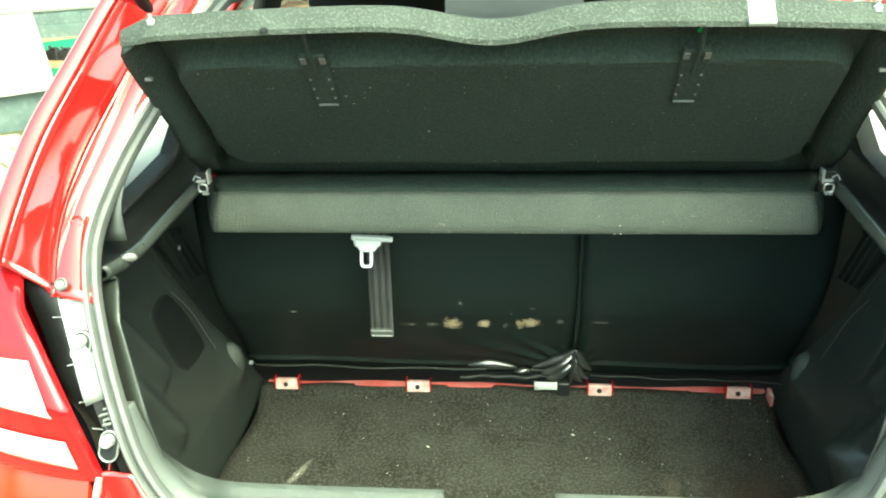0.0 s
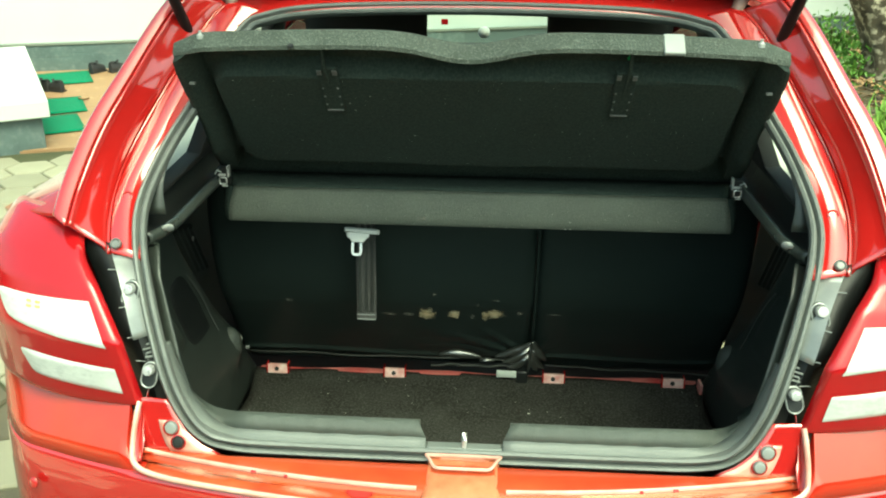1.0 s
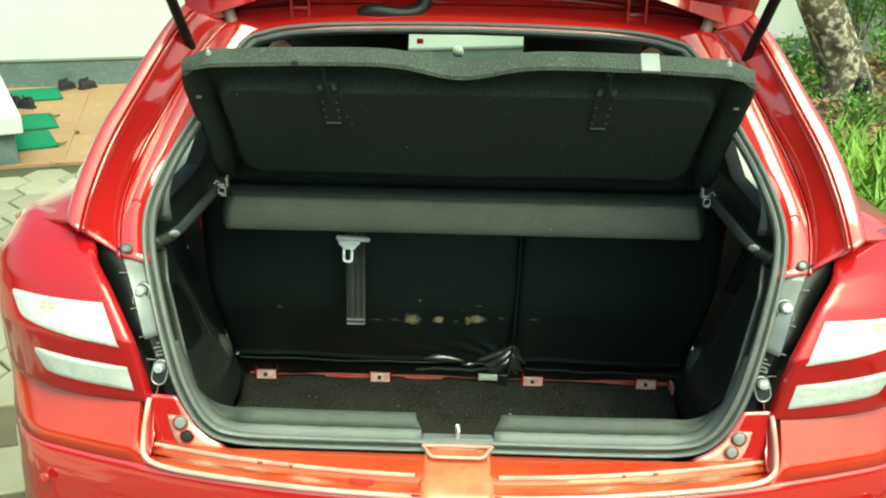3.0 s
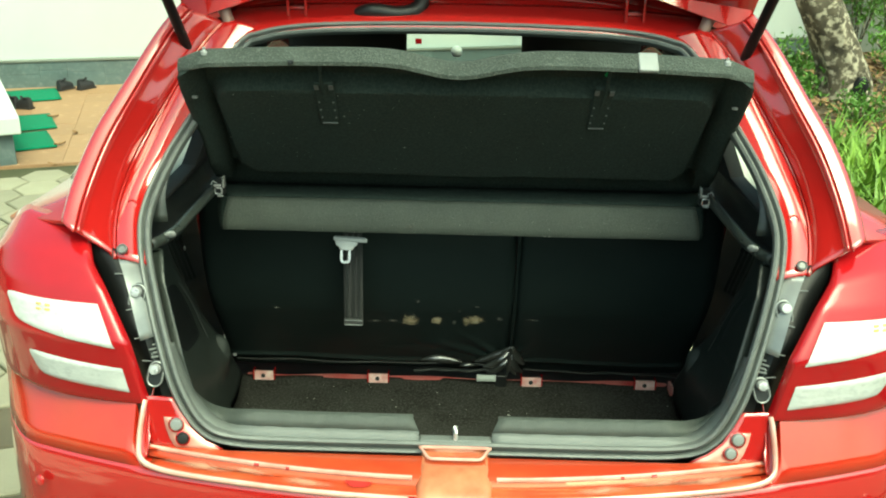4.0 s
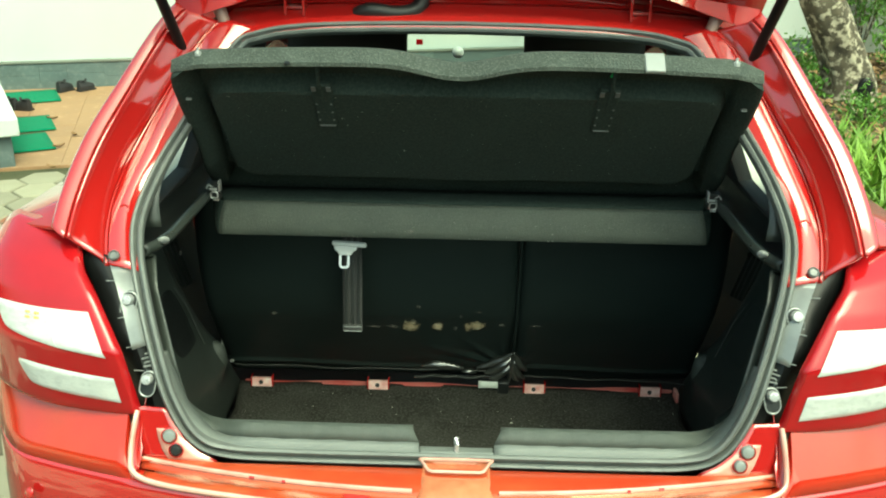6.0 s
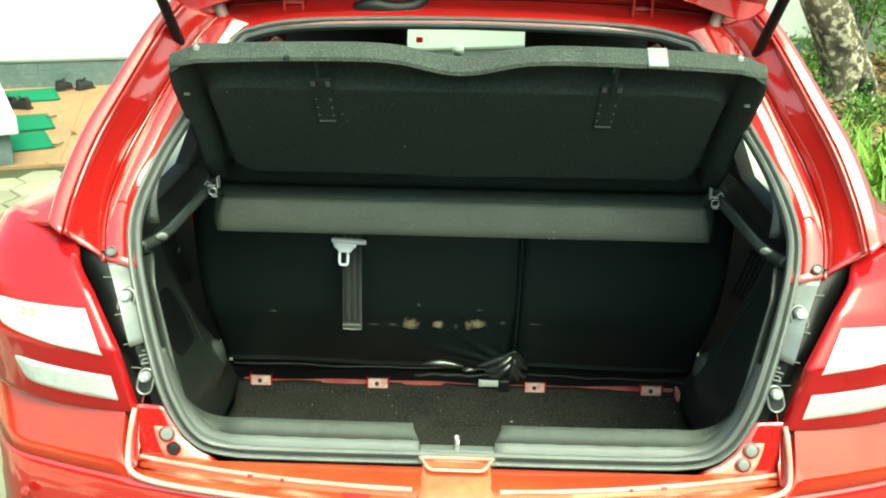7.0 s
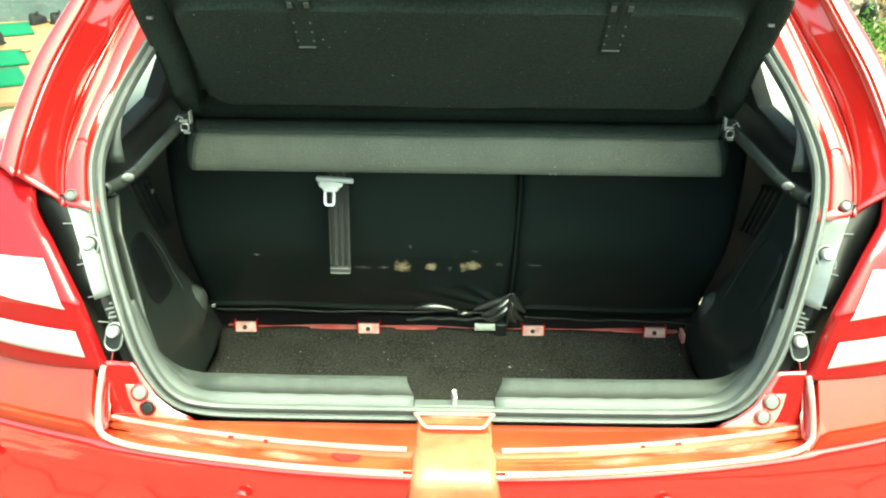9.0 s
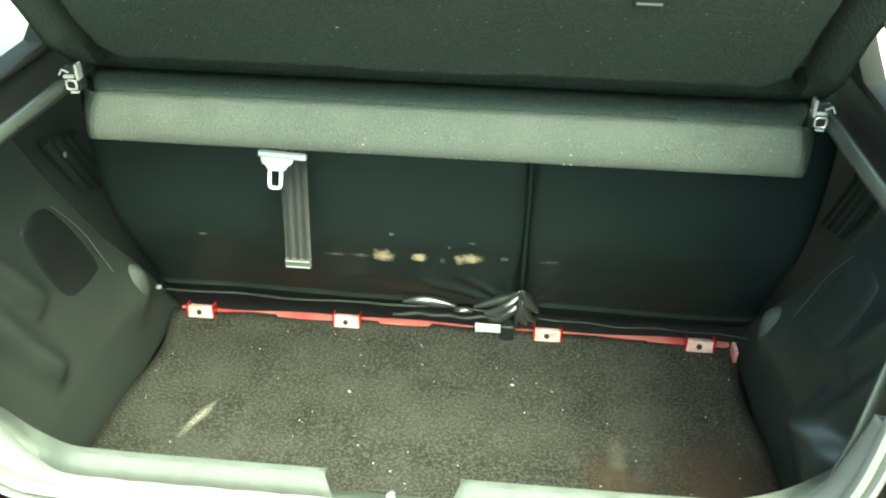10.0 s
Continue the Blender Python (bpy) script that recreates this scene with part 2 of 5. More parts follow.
GREYWALL = material("grey_wall", (0.20, 0.225, 0.19), 0.9, scale=1.2, second=(0.14, 0.155, 0.13), bump=0.3, bump_scale=30)


# ---- building helpers ----
def spline(ctrl, n):
    """n + 1 points on a smooth curve through the control points, evenly in their index."""
    c = [Vector(p) for p in ctrl]
    c = [2 * c[0] - c[1]] + c + [2 * c[-1] - c[-2]]
    out = []
    for k in range(n + 1):
        u = k / n * (len(c) - 3)
        i = min(int(u), len(c) - 4)
        s = u - i
        a, b, d, e = c[i:i + 4]
        out.append(0.5 * ((2 * b) + (d - a) * s + (2 * a - 5 * b + 4 * d - e) * s * s + (3 * b - a - 3 * d + e) * s ** 3))
    return out


def lerp_table(v, xs, ys):
    return float(np.interp(v, xs, ys))


def grid_bm(rows, closed=False, skip=None):
    """A sheet through rows of points. closed: each row is a ring. skip(i, j): leave this face out."""
    bm = bmesh.new()
    vs = [[bm.verts.new(p) for p in row] for row in rows]
    w = len(rows[0])
    for i in range(len(rows) - 1):
        for j in range(w if closed else w - 1):
            if skip and skip(i, j):
                continue
            q = [vs[i][j], vs[i][(j + 1) % w], vs[i + 1][(j + 1) % w], vs[i + 1][j]]
            if len({tuple(round(c, 6) for c in v.co) for v in q}) >= 3:
                try:
                    bm.faces.new(q)
                except ValueError:
                    pass
    return bm


def mirror(rows, sx):
    return [[Vector((p[0] * sx, p[1], p[2])) for p in row] for row in rows]


def part(name, bm, material, parent=None, label="", smooth=True, thick=0.0, bevel=0.0, offset=-1.0, core=None):
    """Links a bmesh as one mesh object, a part of parent where that is given. core: the point that a sheet's front turns away from."""
    bmesh.ops.remove_doubles(bm, verts=bm.verts, dist=1e-5)
    bmesh.ops.delete(bm, geom=[v for v in bm.verts if not v.link_faces], context="VERTS")
    bmesh.ops.recalc_face_normals(bm, faces=bm.faces)
    if core is not None:
        bm.normal_update()
        if sum((f.calc_center_median() - Vector(core)).dot(f.normal) * f.calc_area() for f in bm.faces) < 0:
            bmesh.ops.reverse_faces(bm, faces=bm.faces)
    me = bpy.data.meshes.new(name)
    bm.to_mesh(me)
    bm.free()
    me.materials.append(material)
    if smooth:
        me.polygons.foreach_set("use_smooth", [True] * len(me.polygons))
        me.set_sharp_from_angle(angle=radians(40))
    ob = new(name, me)
    if thick:
        s = ob.modifiers.new("thickness", "SOLIDIFY")
        s.thickness, s.offset = thick, offset
    if bevel:
        b = ob.modifiers.new("edge", "BEVEL")
        b.width, b.segments, b.limit_method = bevel, 2, "ANGLE"
    if parent:
        ob.parent = parent
    if label:
        ob["label"] = label
    return ob


def thing(name, label, category, group="", kind="", at=(0, 0, 0)):
    ob = new(name)
    ob.location = at
    ob.empty_display_size = 0.05
    return tagged(ob, label, category, group, kind)


def box_bm(x0, x1, y0, y1, z0, z1, m=None, bm=None):
    bm = bm or bmesh.new()
    vs = [bm.verts.new(Vector((x, y, z))) for x in (x0, x1) for y in (y0, y1) for z in (z0, z1)]
    for q in ((0, 1, 3, 2), (4, 6, 7, 5), (0, 4, 5, 1), (2, 3, 7, 6), (0, 2, 6, 4), (1, 5, 7, 3)):
        bm.faces.new([vs[i] for i in q])
    if m:
        bmesh.ops.transform(bm, matrix=m, verts=vs)
    return bm


def lathe_bm(profile, seg=20, m=None):
    """A turned body: profile of (radius, height) about z."""
    rows = [[Vector((r * math.cos(2 * math.pi * k / seg), r * math.sin(2 * math.pi * k / seg), z)) for k in range(seg)] for r, z in profile]
    bm = grid_bm(rows, closed=True)
    for row in (rows[0], rows[-1]):
        if (row[0] - row[seg // 2]).length > 1e-4:
            bm.faces.new([bm.verts.new(p) for p in row])
    if m:
        bmesh.ops.transform(bm, matrix=m, verts=bm.verts)
    return bm


def sweep_bm(path, profile, side, closed=False):
    """Sweeps a flat profile of (a, b) along a path; a runs along side(k, point, tangent), b across it."""
    rows = []
    n = len(path)
    for k, p in enumerate(path):
        if closed:
            t = path[(k + 1) % n] - path[k - 1]
        else:
            t = path[min(k + 1, n - 1)] - path[max(k - 1, 0)]
        t = t.normalized()
        a = side(k, p, t)
        a = (a - t * a.dot(t)).normalized()
        b = t.cross(a)
        rows.append([p + a * u + b * v for u, v in profile])
    if closed:
        rows.append(rows[0])
    bm = grid_bm(rows, closed=True)
    if not closed:
        for row in (rows[0], rows[-1]):
            bm.faces.new([bm.verts.new(q) for q in row])
    return bm


def ring_profile(rx, ry, n=10):
    return [(rx * math.cos(2 * math.pi * k / n), ry * math.sin(2 * math.pi * k / n)) for k in range(n)]


def rod_bm(points, radius, n=10):
    return sweep_bm([Vector(p) for p in points], ring_profile(radius, radius, n), lambda k, p, t: Vector((0.3, 0.2, 1)) if abs(t.z) < 0.9 else Vector((1, 0.2, 0)))


# ---- the car ----
car = thing("hatchback_car", "red hatchback car with its tailgate open, parked on the paving", "car")

# body shell, from the pillars forward: half rings from the sill to the roof's middle
RING = [(0.80, 0.24), (0.882, 0.42), (0.903, 0.64), (0.910, 0.82), (0.902, 0.95), (0.880, 1.01), (0.822, 1.065), (0.740, 1.19), (0.645, 1.315), (0.585, 1.385), (0.35, 1.455), (0.0, 1.475)]
FIRST = [(0.82, 0.24, 0.24), (0.892, 0.28, 0.42), (0.912, 0.30, 0.64), (0.918, 0.30, 0.82), (0.912, 0.28, 0.96), (0.875, 0.20, 1.035),
         (0.721, 0.092, 1.068), (0.700, 0.238, 1.202), (0.648, 0.362, 1.309), (0.588, 0.484, 1.409), (0.35, 0.60, 1.45), (0.0, 0.62, 1.465)]
STATIONS = [(0.36, 1.0, 1.0, 0.0), (0.62, 1.0, 1.0, 0.0), (0.95, 1.0, 1.0, 0.01), (1.45, 1.0, 1.0, 0.02), (1.56, 1.0, 1.0, 0.02), (2.15, 0.99, 1.0, 0.02), (2.35, 0.985, 0.98, 0.015),
            (2.95, 0.96, -0.25, 0.0), (3.45, 0.92, -0.40, 0.0), (3.70, 0.82, -0.45, 0.0), (3.76, 0.72, -0.75, 0.0)]


def body_rows(sx):
    rows = [[Vector((x * sx, y, z)) for x, y, z in FIRST]]
    for y, w, h, up in STATIONS:
        row = []
        for x, z in RING:
            if z > 1.02:
                z = 1.02 + (z - 1.02 + up) * max(h, 0.04) + min(h, 0) * 0.6
                if h < 0.5:
                    x = x if x < 0.4 else 0.5 * x + 0.35
            elif h < 0 and z > 0.6:
                z = z + (z - 0.6) * h * 1.2
            yy = y + (0.0 if y > 0.5 else 0.14 * max(0, (z - 1.06) / 0.4) if z > 1.06 else 0)
            row.append(Vector((x * w * sx, yy, z)))
        rows.append(row)
    return rows


def is_pane(i, j):
    side = j in (6, 7) and i in (1, 2, 3, 5)
    front = j in (9, 10) and i == 7
    return side or front


for sx, tag in ((-1, "left"), (1, "right")):
    rows = body_rows(sx)
    part("side_panel", grid_bm(rows, skip=is_pane), RED, car, "glossy red painted metal", thick=0.012, core=(0, 1.5, 0.8))
    part("side_window", grid_bm(rows, skip=lambda i, j: not (j in (6, 7) and i in (1, 2, 3, 5))), GLASS, car, "clear side glass").visible_shadow = False
    part("windscreen", grid_bm(rows, skip=lambda i, j: not (j in (9, 10) and i == 7)), GLASS, car, "clear windscreen glass").visible_shadow = False

rows = []
for y in (0.64, 0.95, 1.45, 2.15, 2.30):
    rows.append([Vector((sx * x, y, z - 0.035)) for sx, x, z in [(-1, x, z) for x, z in RING[8:]] + [(1, x, z) for x, z in RING[8:-1][::-1]]])
part("headliner", grid_bm(rows), FELT_RIM, car, "grey roof lining", thick=0.004, core=(0, 1.5, 6))
C0 = [(0.560, 0.060, 1.00), (0.598, 0.165, 1.076), (0.576, 0.25, 1.155), (0.545, 0.315, 1.212), (0.478, 0.440, 1.330), (0.44, 0.49, 1.365)]
C1 = [(0.615, 0.060, 1.010), (0.640, 0.150, 1.07), (0.632, 0.24, 1.14), (0.604, 0.305, 1.205), (0.545, 0.43, 1.325), (0.50, 0.49, 1.38)]
C2 = [(0.683, 0.055, 1.062), (0.688, 0.125, 1.112), (0.668, 0.205, 1.195), (0.640, 0.28, 1.26), (0.598, 0.395, 1.36), (0.566, 0.455, 1.405)]

C3 = [(0.721, 0.092, 1.068), (0.724, 0.160, 1.119), (0.700, 0.238, 1.202), (0.668, 0.312, 1.266), (0.622, 0.424, 1.364), (0.588, 0.484, 1.409)]


def even(line, turns=14):
    """Smooths a line of points, its ends held."""
    for _ in range(turns):
        line = [line[0]] + [(line[k - 1] + 2 * line[k] + line[k + 1]) / 4 for k in range(1, len(line) - 1)] + [line[-1]]
    return line


def pillar(sx):
    n = 40
    a, b, c = (even(spline(q, n)) for q in (C0, C1, C2))
    d = even(spline(C3, n))
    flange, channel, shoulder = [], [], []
    for k in range(n + 1):
        p, q, r, o = a[k], b[k], c[k], d[k]
        sink = Vector((0, 0.011, -0.009))
        flange.append([p + Vector((0.0, 0.02, -0.006)), p] + [p.lerp(q, t) + Vector((0, -0.004, 0.004)) * math.sin(math.pi * t) for t in (0.25, 0.5, 0.75)] + [q, q + sink * 0.4 + Vector((0.003, 0, 0))])
        channel.append([q + sink * 0.4 + Vector((0.003, 0, 0)), q + sink * 0.9 + Vector((0.008, 0, 0))] + [q.lerp(r, t) + sink for t in (0.3, 0.5, 0.7, 0.9)] + [r + sink * 0.7, r + sink * 0.2])
        out = Vector((0.5, -0.55, 0.66))
        shoulder.append([r + sink * 0.2, r + Vector((0.002, -0.001, 0.001))] + [r.lerp(o, t) + out * 0.013 * math.sin(math.pi * t) for t in (0.15, 0.3, 0.45, 0.6, 0.75, 0.9)] + [o])
    pil = part("rear_pillar", grid_bm(mirror(channel, sx)), RED, car, "glossy red pillar with a stepped drain channel", thick=0.006, core=(0, 1.0, 0.9))
    part("flange", grid_bm(mirror(flange, sx)), RED, pil, "glossy red inner flange", thick=0.006, core=(0, 1.0, 0.9))
    part("outer_shoulder", grid_bm(mirror(shoulder, sx)), RED, pil, "glossy red rounded outer shoulder", thick=0.006, core=(0, 1.0, 0.9))


for sx in (-1, 1):
    pillar(sx)

# roof's rear header above the opening
rows = []
for k in range(41):
    x = -0.52 + 1.04 * k / 40
    e = (abs(x) / 0.52) ** 3
    rows.append([Vector((x, 0.485 - 0.05 * e, 1.372 - 0.045 * e)), Vector((x, 0.51 - 0.05 * e, 1.388 - 0.045 * e)), Vector((x, 0.545 - 0.04 * e, 1.392 - 0.03 * e)),
                 Vector((x, 0.555 - 0.04 * e, 1.402 - 0.03 * e)), Vector((x, 0.60 - 0.03 * e, 1.412 - 0.02 * e)), Vector((x, 0.63 - 0.03 * e, 1.47 - 0.025 * e))])
part("roof_header", grid_bm(rows), RED, car, thick=0.006, core=(0, 1.0, 1.0))

# rubber seal round the opening
SEAL = [(0, -0.045, 0.700), (0.28, -0.045, 0.700), (0.40, -0.046, 0.706), (0.455, -0.05, 0.735), (0.490, -0.045, 0.80), (0.515, -0.022, 0.87), (0.545, 0.025, 0.955),
        (0.572, 0.085, 1.022), (0.584, 0.150, 1.072), (0.566, 0.23, 1.14), (0.532, 0.31, 1.208), (0.465, 0.435, 1.325), (0.42, 0.462, 1.35), (0.33, 0.482, 1.363), (0.17, 0.49, 1.369), (0, 0.493, 1.371)]
half = spline(SEAL, 110)
loop = half + [Vector((-p.x, p.y, p.z)) for p in half[-2:0:-1]]
hub = Vector((0, 0.2, 1.02))


def outward(k, p, t):
    return Vector((p.x, (p.y - hub.y) * 0.6, p.z - hub.z))


lip = [(0.013, 0.002), (0.0125, -0.006), (0.009, -0.010), (0.0055, -0.009), (0.004, -0.004), (0.002, 0.002), (0.0, -0.003), (-0.002, -0.009), (-0.006, -0.012), (-0.010, -0.009), (-0.012, 0.0), (-0.010, 0.010), (0.011, 0.010)]
part("weather_seal", sweep_bm(loop, lip, outward, closed=True), RUBBER, car, "grey ribbed rubber weather seal")

# bumper
def plan_y(x):
    x = abs(x)
    return -0.183 + 0.24 * x * x + 6.0 * max(0.0, x - 0.76) ** 2


def bumper():
    xs = [-0.922 + 1.844 * k / 120 for k in range(121)]
    rows = []
    for x in xs:
        y, out = plan_y(x), abs(x)
        lamp = min(1.0, max(0.0, (out - 0.545) / 0.02))
        zc = 0.690 - 0.012 * min(1, out / 0.8)
        # under the lamps the skin climbs to their lower edge; between them it ends in the tailgate's ledge
        yi = lerp_table(out, (0.0, 0.55, 0.69, 0.86, 0.922), (-0.052, -0.052, -0.010, 0.085, 0.17))
        zi = lerp_table(out, (0.0, 0.55, 0.69, 0.86, 0.922), (0.782, 0.782, 0.776, 0.766, 0.76))
        row = []
        if lamp > 0.5:
            for s in (0, 0.03, 0.25, 0.5, 0.75, 0.97):
                row.append(Vector((x, yi + (y - yi) * s, zi + (zc - zi) * s + 0.004 * math.sin(math.pi * s))))
        else:
            yi2 = -0.148 + 0.24 * x * x
            for s in (0, 0.1, 0.3, 0.6, 0.85, 0.95):
                row.append(Vector((x, yi2 + (y + 0.004 - yi2) * s, zc + 0.002 + 0.002 * math.sin(math.pi * s))))
        row += [Vector((x, y - 0.001, zc - 0.003)), Vector((x, y - 0.004, zc - 0.010)), Vector((x, y - 0.012, zc - 0.06)), Vector((x, y - 0.018, zc - 0.15)),
                Vector((x, y - 0.03, zc - 0.24)), Vector((x, y - 0.005, zc - 0.34)), Vector((x, y + 0.04, zc - 0.44)), Vector((x, y + 0.16, zc - 0.45))]
        rows.append(row)
    shelf_cols = [k for k, x in enumerate(xs) if abs(x) < 0.548]
    lo, hi = shelf_cols[0], shelf_cols[-1]
    bump = part("rear_bumper", grid_bm([r[5:] for r in rows]), RED, car, "glossy red bumper with a crease under its shoulders", thick=0.004, core=(0, 0.6, 0.3))
    for cols in (rows[:lo + 1], rows[hi:]):
        wet = random.Random(len(cols))
        drops = bmesh.new()
        for _ in range(45):
            i, j = wet.randrange(len(cols) - 1), wet.randrange(1, 5)
            q = cols[i][j].lerp(cols[i + 1][j + 1], wet.random()).lerp(cols[i + 1][j], 0.4 * wet.random())
            n = (cols[i + 1][j] - cols[i][j]).cross(cols[i][j + 1] - cols[i][j]).normalized()
            n = n if n.z > 0 else -n
            a = n.orthogonal().normalized()
            b, r = n.cross(a), wet.uniform(0.0005, 0.0011)
            ring = [drops.verts.new(q + n * 0.0003 + (a * math.cos(t) + b * math.sin(t)) * r) for t in [k * math.pi / 4 for k in range(8)]]
            top = drops.verts.new(q + n * (0.0003 + 0.6 * r))
            for k in range(8):
                drops.faces.new((ring[k], ring[(k + 1) % 8], top))
        tagged(part("droplets", drops, SHEEN_RED, bump), "small dried water drops", kind="stuff")
        # Shoulders and shelf carry their sky sheen as an orange tint.
        part("shoulder", grid_bm([r[:6] for r in cols]), SHEEN_RED, bump, "red shoulder under the lamp, tinted orange for sky sheen", thick=0.004, core=(0, 0.6, 0.3))
    part("recess_shelf", grid_bm([r[:6] for r in rows[lo:hi + 1]]), LEDGE, bump, "shelf below the opening, red paint turned orange for sky sheen", thick=0.004, core=(0, 0, 0.3))


SENSORS = ((-0.757, -0.068, 0.620, -27), (0.757, -0.068, 0.620, 27), (-0.320, -0.177, 0.638, -9), (0.320, -0.177, 0.638, 9))
bumper()

# parking sensors, each a disc in a thin pale ring
for x, y, z, turn in SENSORS:
    m = pose(x, y, z, 74, 0, turn)
    sensor = part("parking_sensor", lathe_bm([(0.0095, 0.0), (0.0095, 0.0025), (0.008, 0.0035), (0.0005, 0.004)], 20, m), RED, car, "round red parking sensor")
    part("sensor_ring", lathe_bm([(0.0098, 0.0), (0.0110, 0.0), (0.0109, 0.0026), (0.0101, 0.0028), (0.0098, 0.0)], 24, m), RED, sensor, "pale thin ring")

# upper ledge under the seal, with its rounded step
rows = []
for k in range(81):
    x = -0.552 + 1.104 * k / 80
    c = 0.24 * x * x
    rows.append([Vector((x, -0.050, 0.655)), Vector((x, -0.069, 0.655)), Vector((x, -0.073, 0.699)), Vector((x, -0.079, 0.704)),
                 Vector((x, -0.105 + c * 0.6, 0.706)), Vector((x, -0.136 + c * 0.9, 0.706)), Vector((x, -0.143 + c, 0.703)), Vector((x, -0.147 + c, 0.694)), Vector((x, -0.152 + c, 0.690))])
# Orange in this ledge is painted sheen on red metal.
part("sill_panel", grid_bm(rows), UPPER, car, "ledge below the opening, sky sheen tinted into its red paint", thick=0.003, core=(0, 0, 0.3))

# latch cover in the ledge's middle
rows = []
line = spline([(0, -0.054, 0.700), (0, -0.060, 0.709), (0, -0.095, 0.711), (0, -0.140, 0.709), (0, -0.170, 0.702), (0, -0.192, 0.690), (0, -0.204, 0.668), (0, -0.206, 0.652)], 30)
for k, p in enumerate(line):
    v = k / 30
    w = 0.060 + 0.012 * v
    row = []
    for j in range(21):
        u = j / 20 * 2 - 1
        dip = 0.012 * math.exp(-((v - 0.22) / 0.10) ** 6) * max(0, 1 - (abs(u) / 0.9) ** 6)
        side = 0.016 * abs(u) ** 12
        row.append(Vector((u * w, p.y + side * v, p.z - dip - side)))
    rows.append(row)
# The cover's pale orange is sky sheen put into its paint.
part("latch_cover", grid_bm(rows), LATCH, car, "latch cover with a shallow pocket, pale orange for sky sheen", thick=0.006, core=(0, 0.1, 0.3))

part("pocket_edge", rod_bm([(-0.063, -0.063, 0.7125), (-0.057, -0.073, 0.713), (-0.050, -0.090, 0.7132), (-0.046, -0.0965, 0.7132), (-0.040, -0.099, 0.7132), (0.040, -0.099, 0.7132), (0.046, -0.0965, 0.7132), (0.050, -0.090, 0.7132), (0.057, -0.073, 0.713), (0.063, -0.063, 0.7125)], 0.0028, 6), EDGE, car, "rounded pocket edge")
part("pocket_edge", rod_bm([(-0.060, -0.062, 0.7115), (0.0, -0.062, 0.712), (0.060, -0.062, 0.7115)], 0.003, 6), EDGE, car, "rounded pocket edge")
for x in (-0.026, -0.004, 0.024):
    part("pocket_stud", lathe_bm([(0.0032, -0.004), (0.003, 0.002), (0.0005, 0.003)], 10, pose(x, -0.084, 0.7015)), AMBER, car, "small brassy stud")
spot("paint_patch", lambda a, b: Vector((-0.162 + a, -0.152 + b + 0.24 * 0.026, 0.6935)), 0.030, 0.020, blotch("fresh_red", (0.50, 0.02, 0.02), (0.46, 0.015, 0.016), 30.0, 1.2, 0.62), car, "patch of fresher red paint")
PALE_BLOTCH = blotch("pale_blotch_paint", (0.62, 0.38, 0.27), (0.52, 0.24, 0.15), 38.0, 0.42, 0.66)
# rounded edges of the tailgate recess and the ledge's step
for sx in (-1, 1):
    edge = spline([(0.552, -0.048, 0.784), (0.554, -0.064, 0.765), (0.556, -0.088, 0.725), (0.548, -0.108, 0.702), (0.51, -0.123, 0.692), (0.42, -0.142, 0.690), (0.25, -0.168, 0.690), (0.076, -0.183, 0.690)], 50)
    # Highlight of this rounded edge is painted in as a pale colour.
    part("recess_edge", sweep_bm([Vector((p.x * sx, p.y, p.z)) for p in edge], ring_profile(0.0055, 0.0045, 10), lambda k, p, t: Vector((0, 0, 1))), EDGE, car, "rounded edge")
    fillet = [[p + Vector((0, 0.002, -0.002)), p + Vector((-0.006, 0.016, -0.008)), Vector((min(p.x - 0.01, 0.546), p.y + 0.03, p.z - 0.004 + 0.03 * (p.z > 0.70)))] for p in edge[:22]]
    part("recess_wall", grid_bm(mirror(fillet, sx)), RED, car, thick=0.002, core=(0, 1, 0.4))
    step = [Vector((sx * x, -0.143 + 0.24 * x * x, 0.7035)) for x in [0.072 + 0.47 * k / 30 for k in range(31)]]
    for x, rx in ((0.44, 0.085), (0.36, 0.075), (0.25, 0.06)):
        spot("pale_patch", lambda a, b: Vector((sx * (x + a), -0.1425 + 0.135 * x * x + 0.0045 - 0.02 * (x < 0.3) + b - a * -0.20, 0.6945)), rx, 0.015, PALE_BLOTCH, car, "pale blotchy patch on the bumper shelf")
    for x0, x1 in ((0.338, 0.347), (0.284, 0.290)):
        part("paint_chip", sweep_bm([Vector((sx * x, -0.1462 + 0.24 * x * x, 0.7042)) for x in (x0, (x0 + x1) / 2, x1)], ring_profile(0.0026, 0.0030, 8), lambda k, p, t: Vector((0, 0, 1))), RED, car, "chip of fresh red on the pale edge")
    part("step_edge", sweep_bm(step, ring_profile(0.0045, 0.004, 8), lambda k, p, t: Vector((0, 0, 1))), EDGE, car, "rounded edge of the ledge")

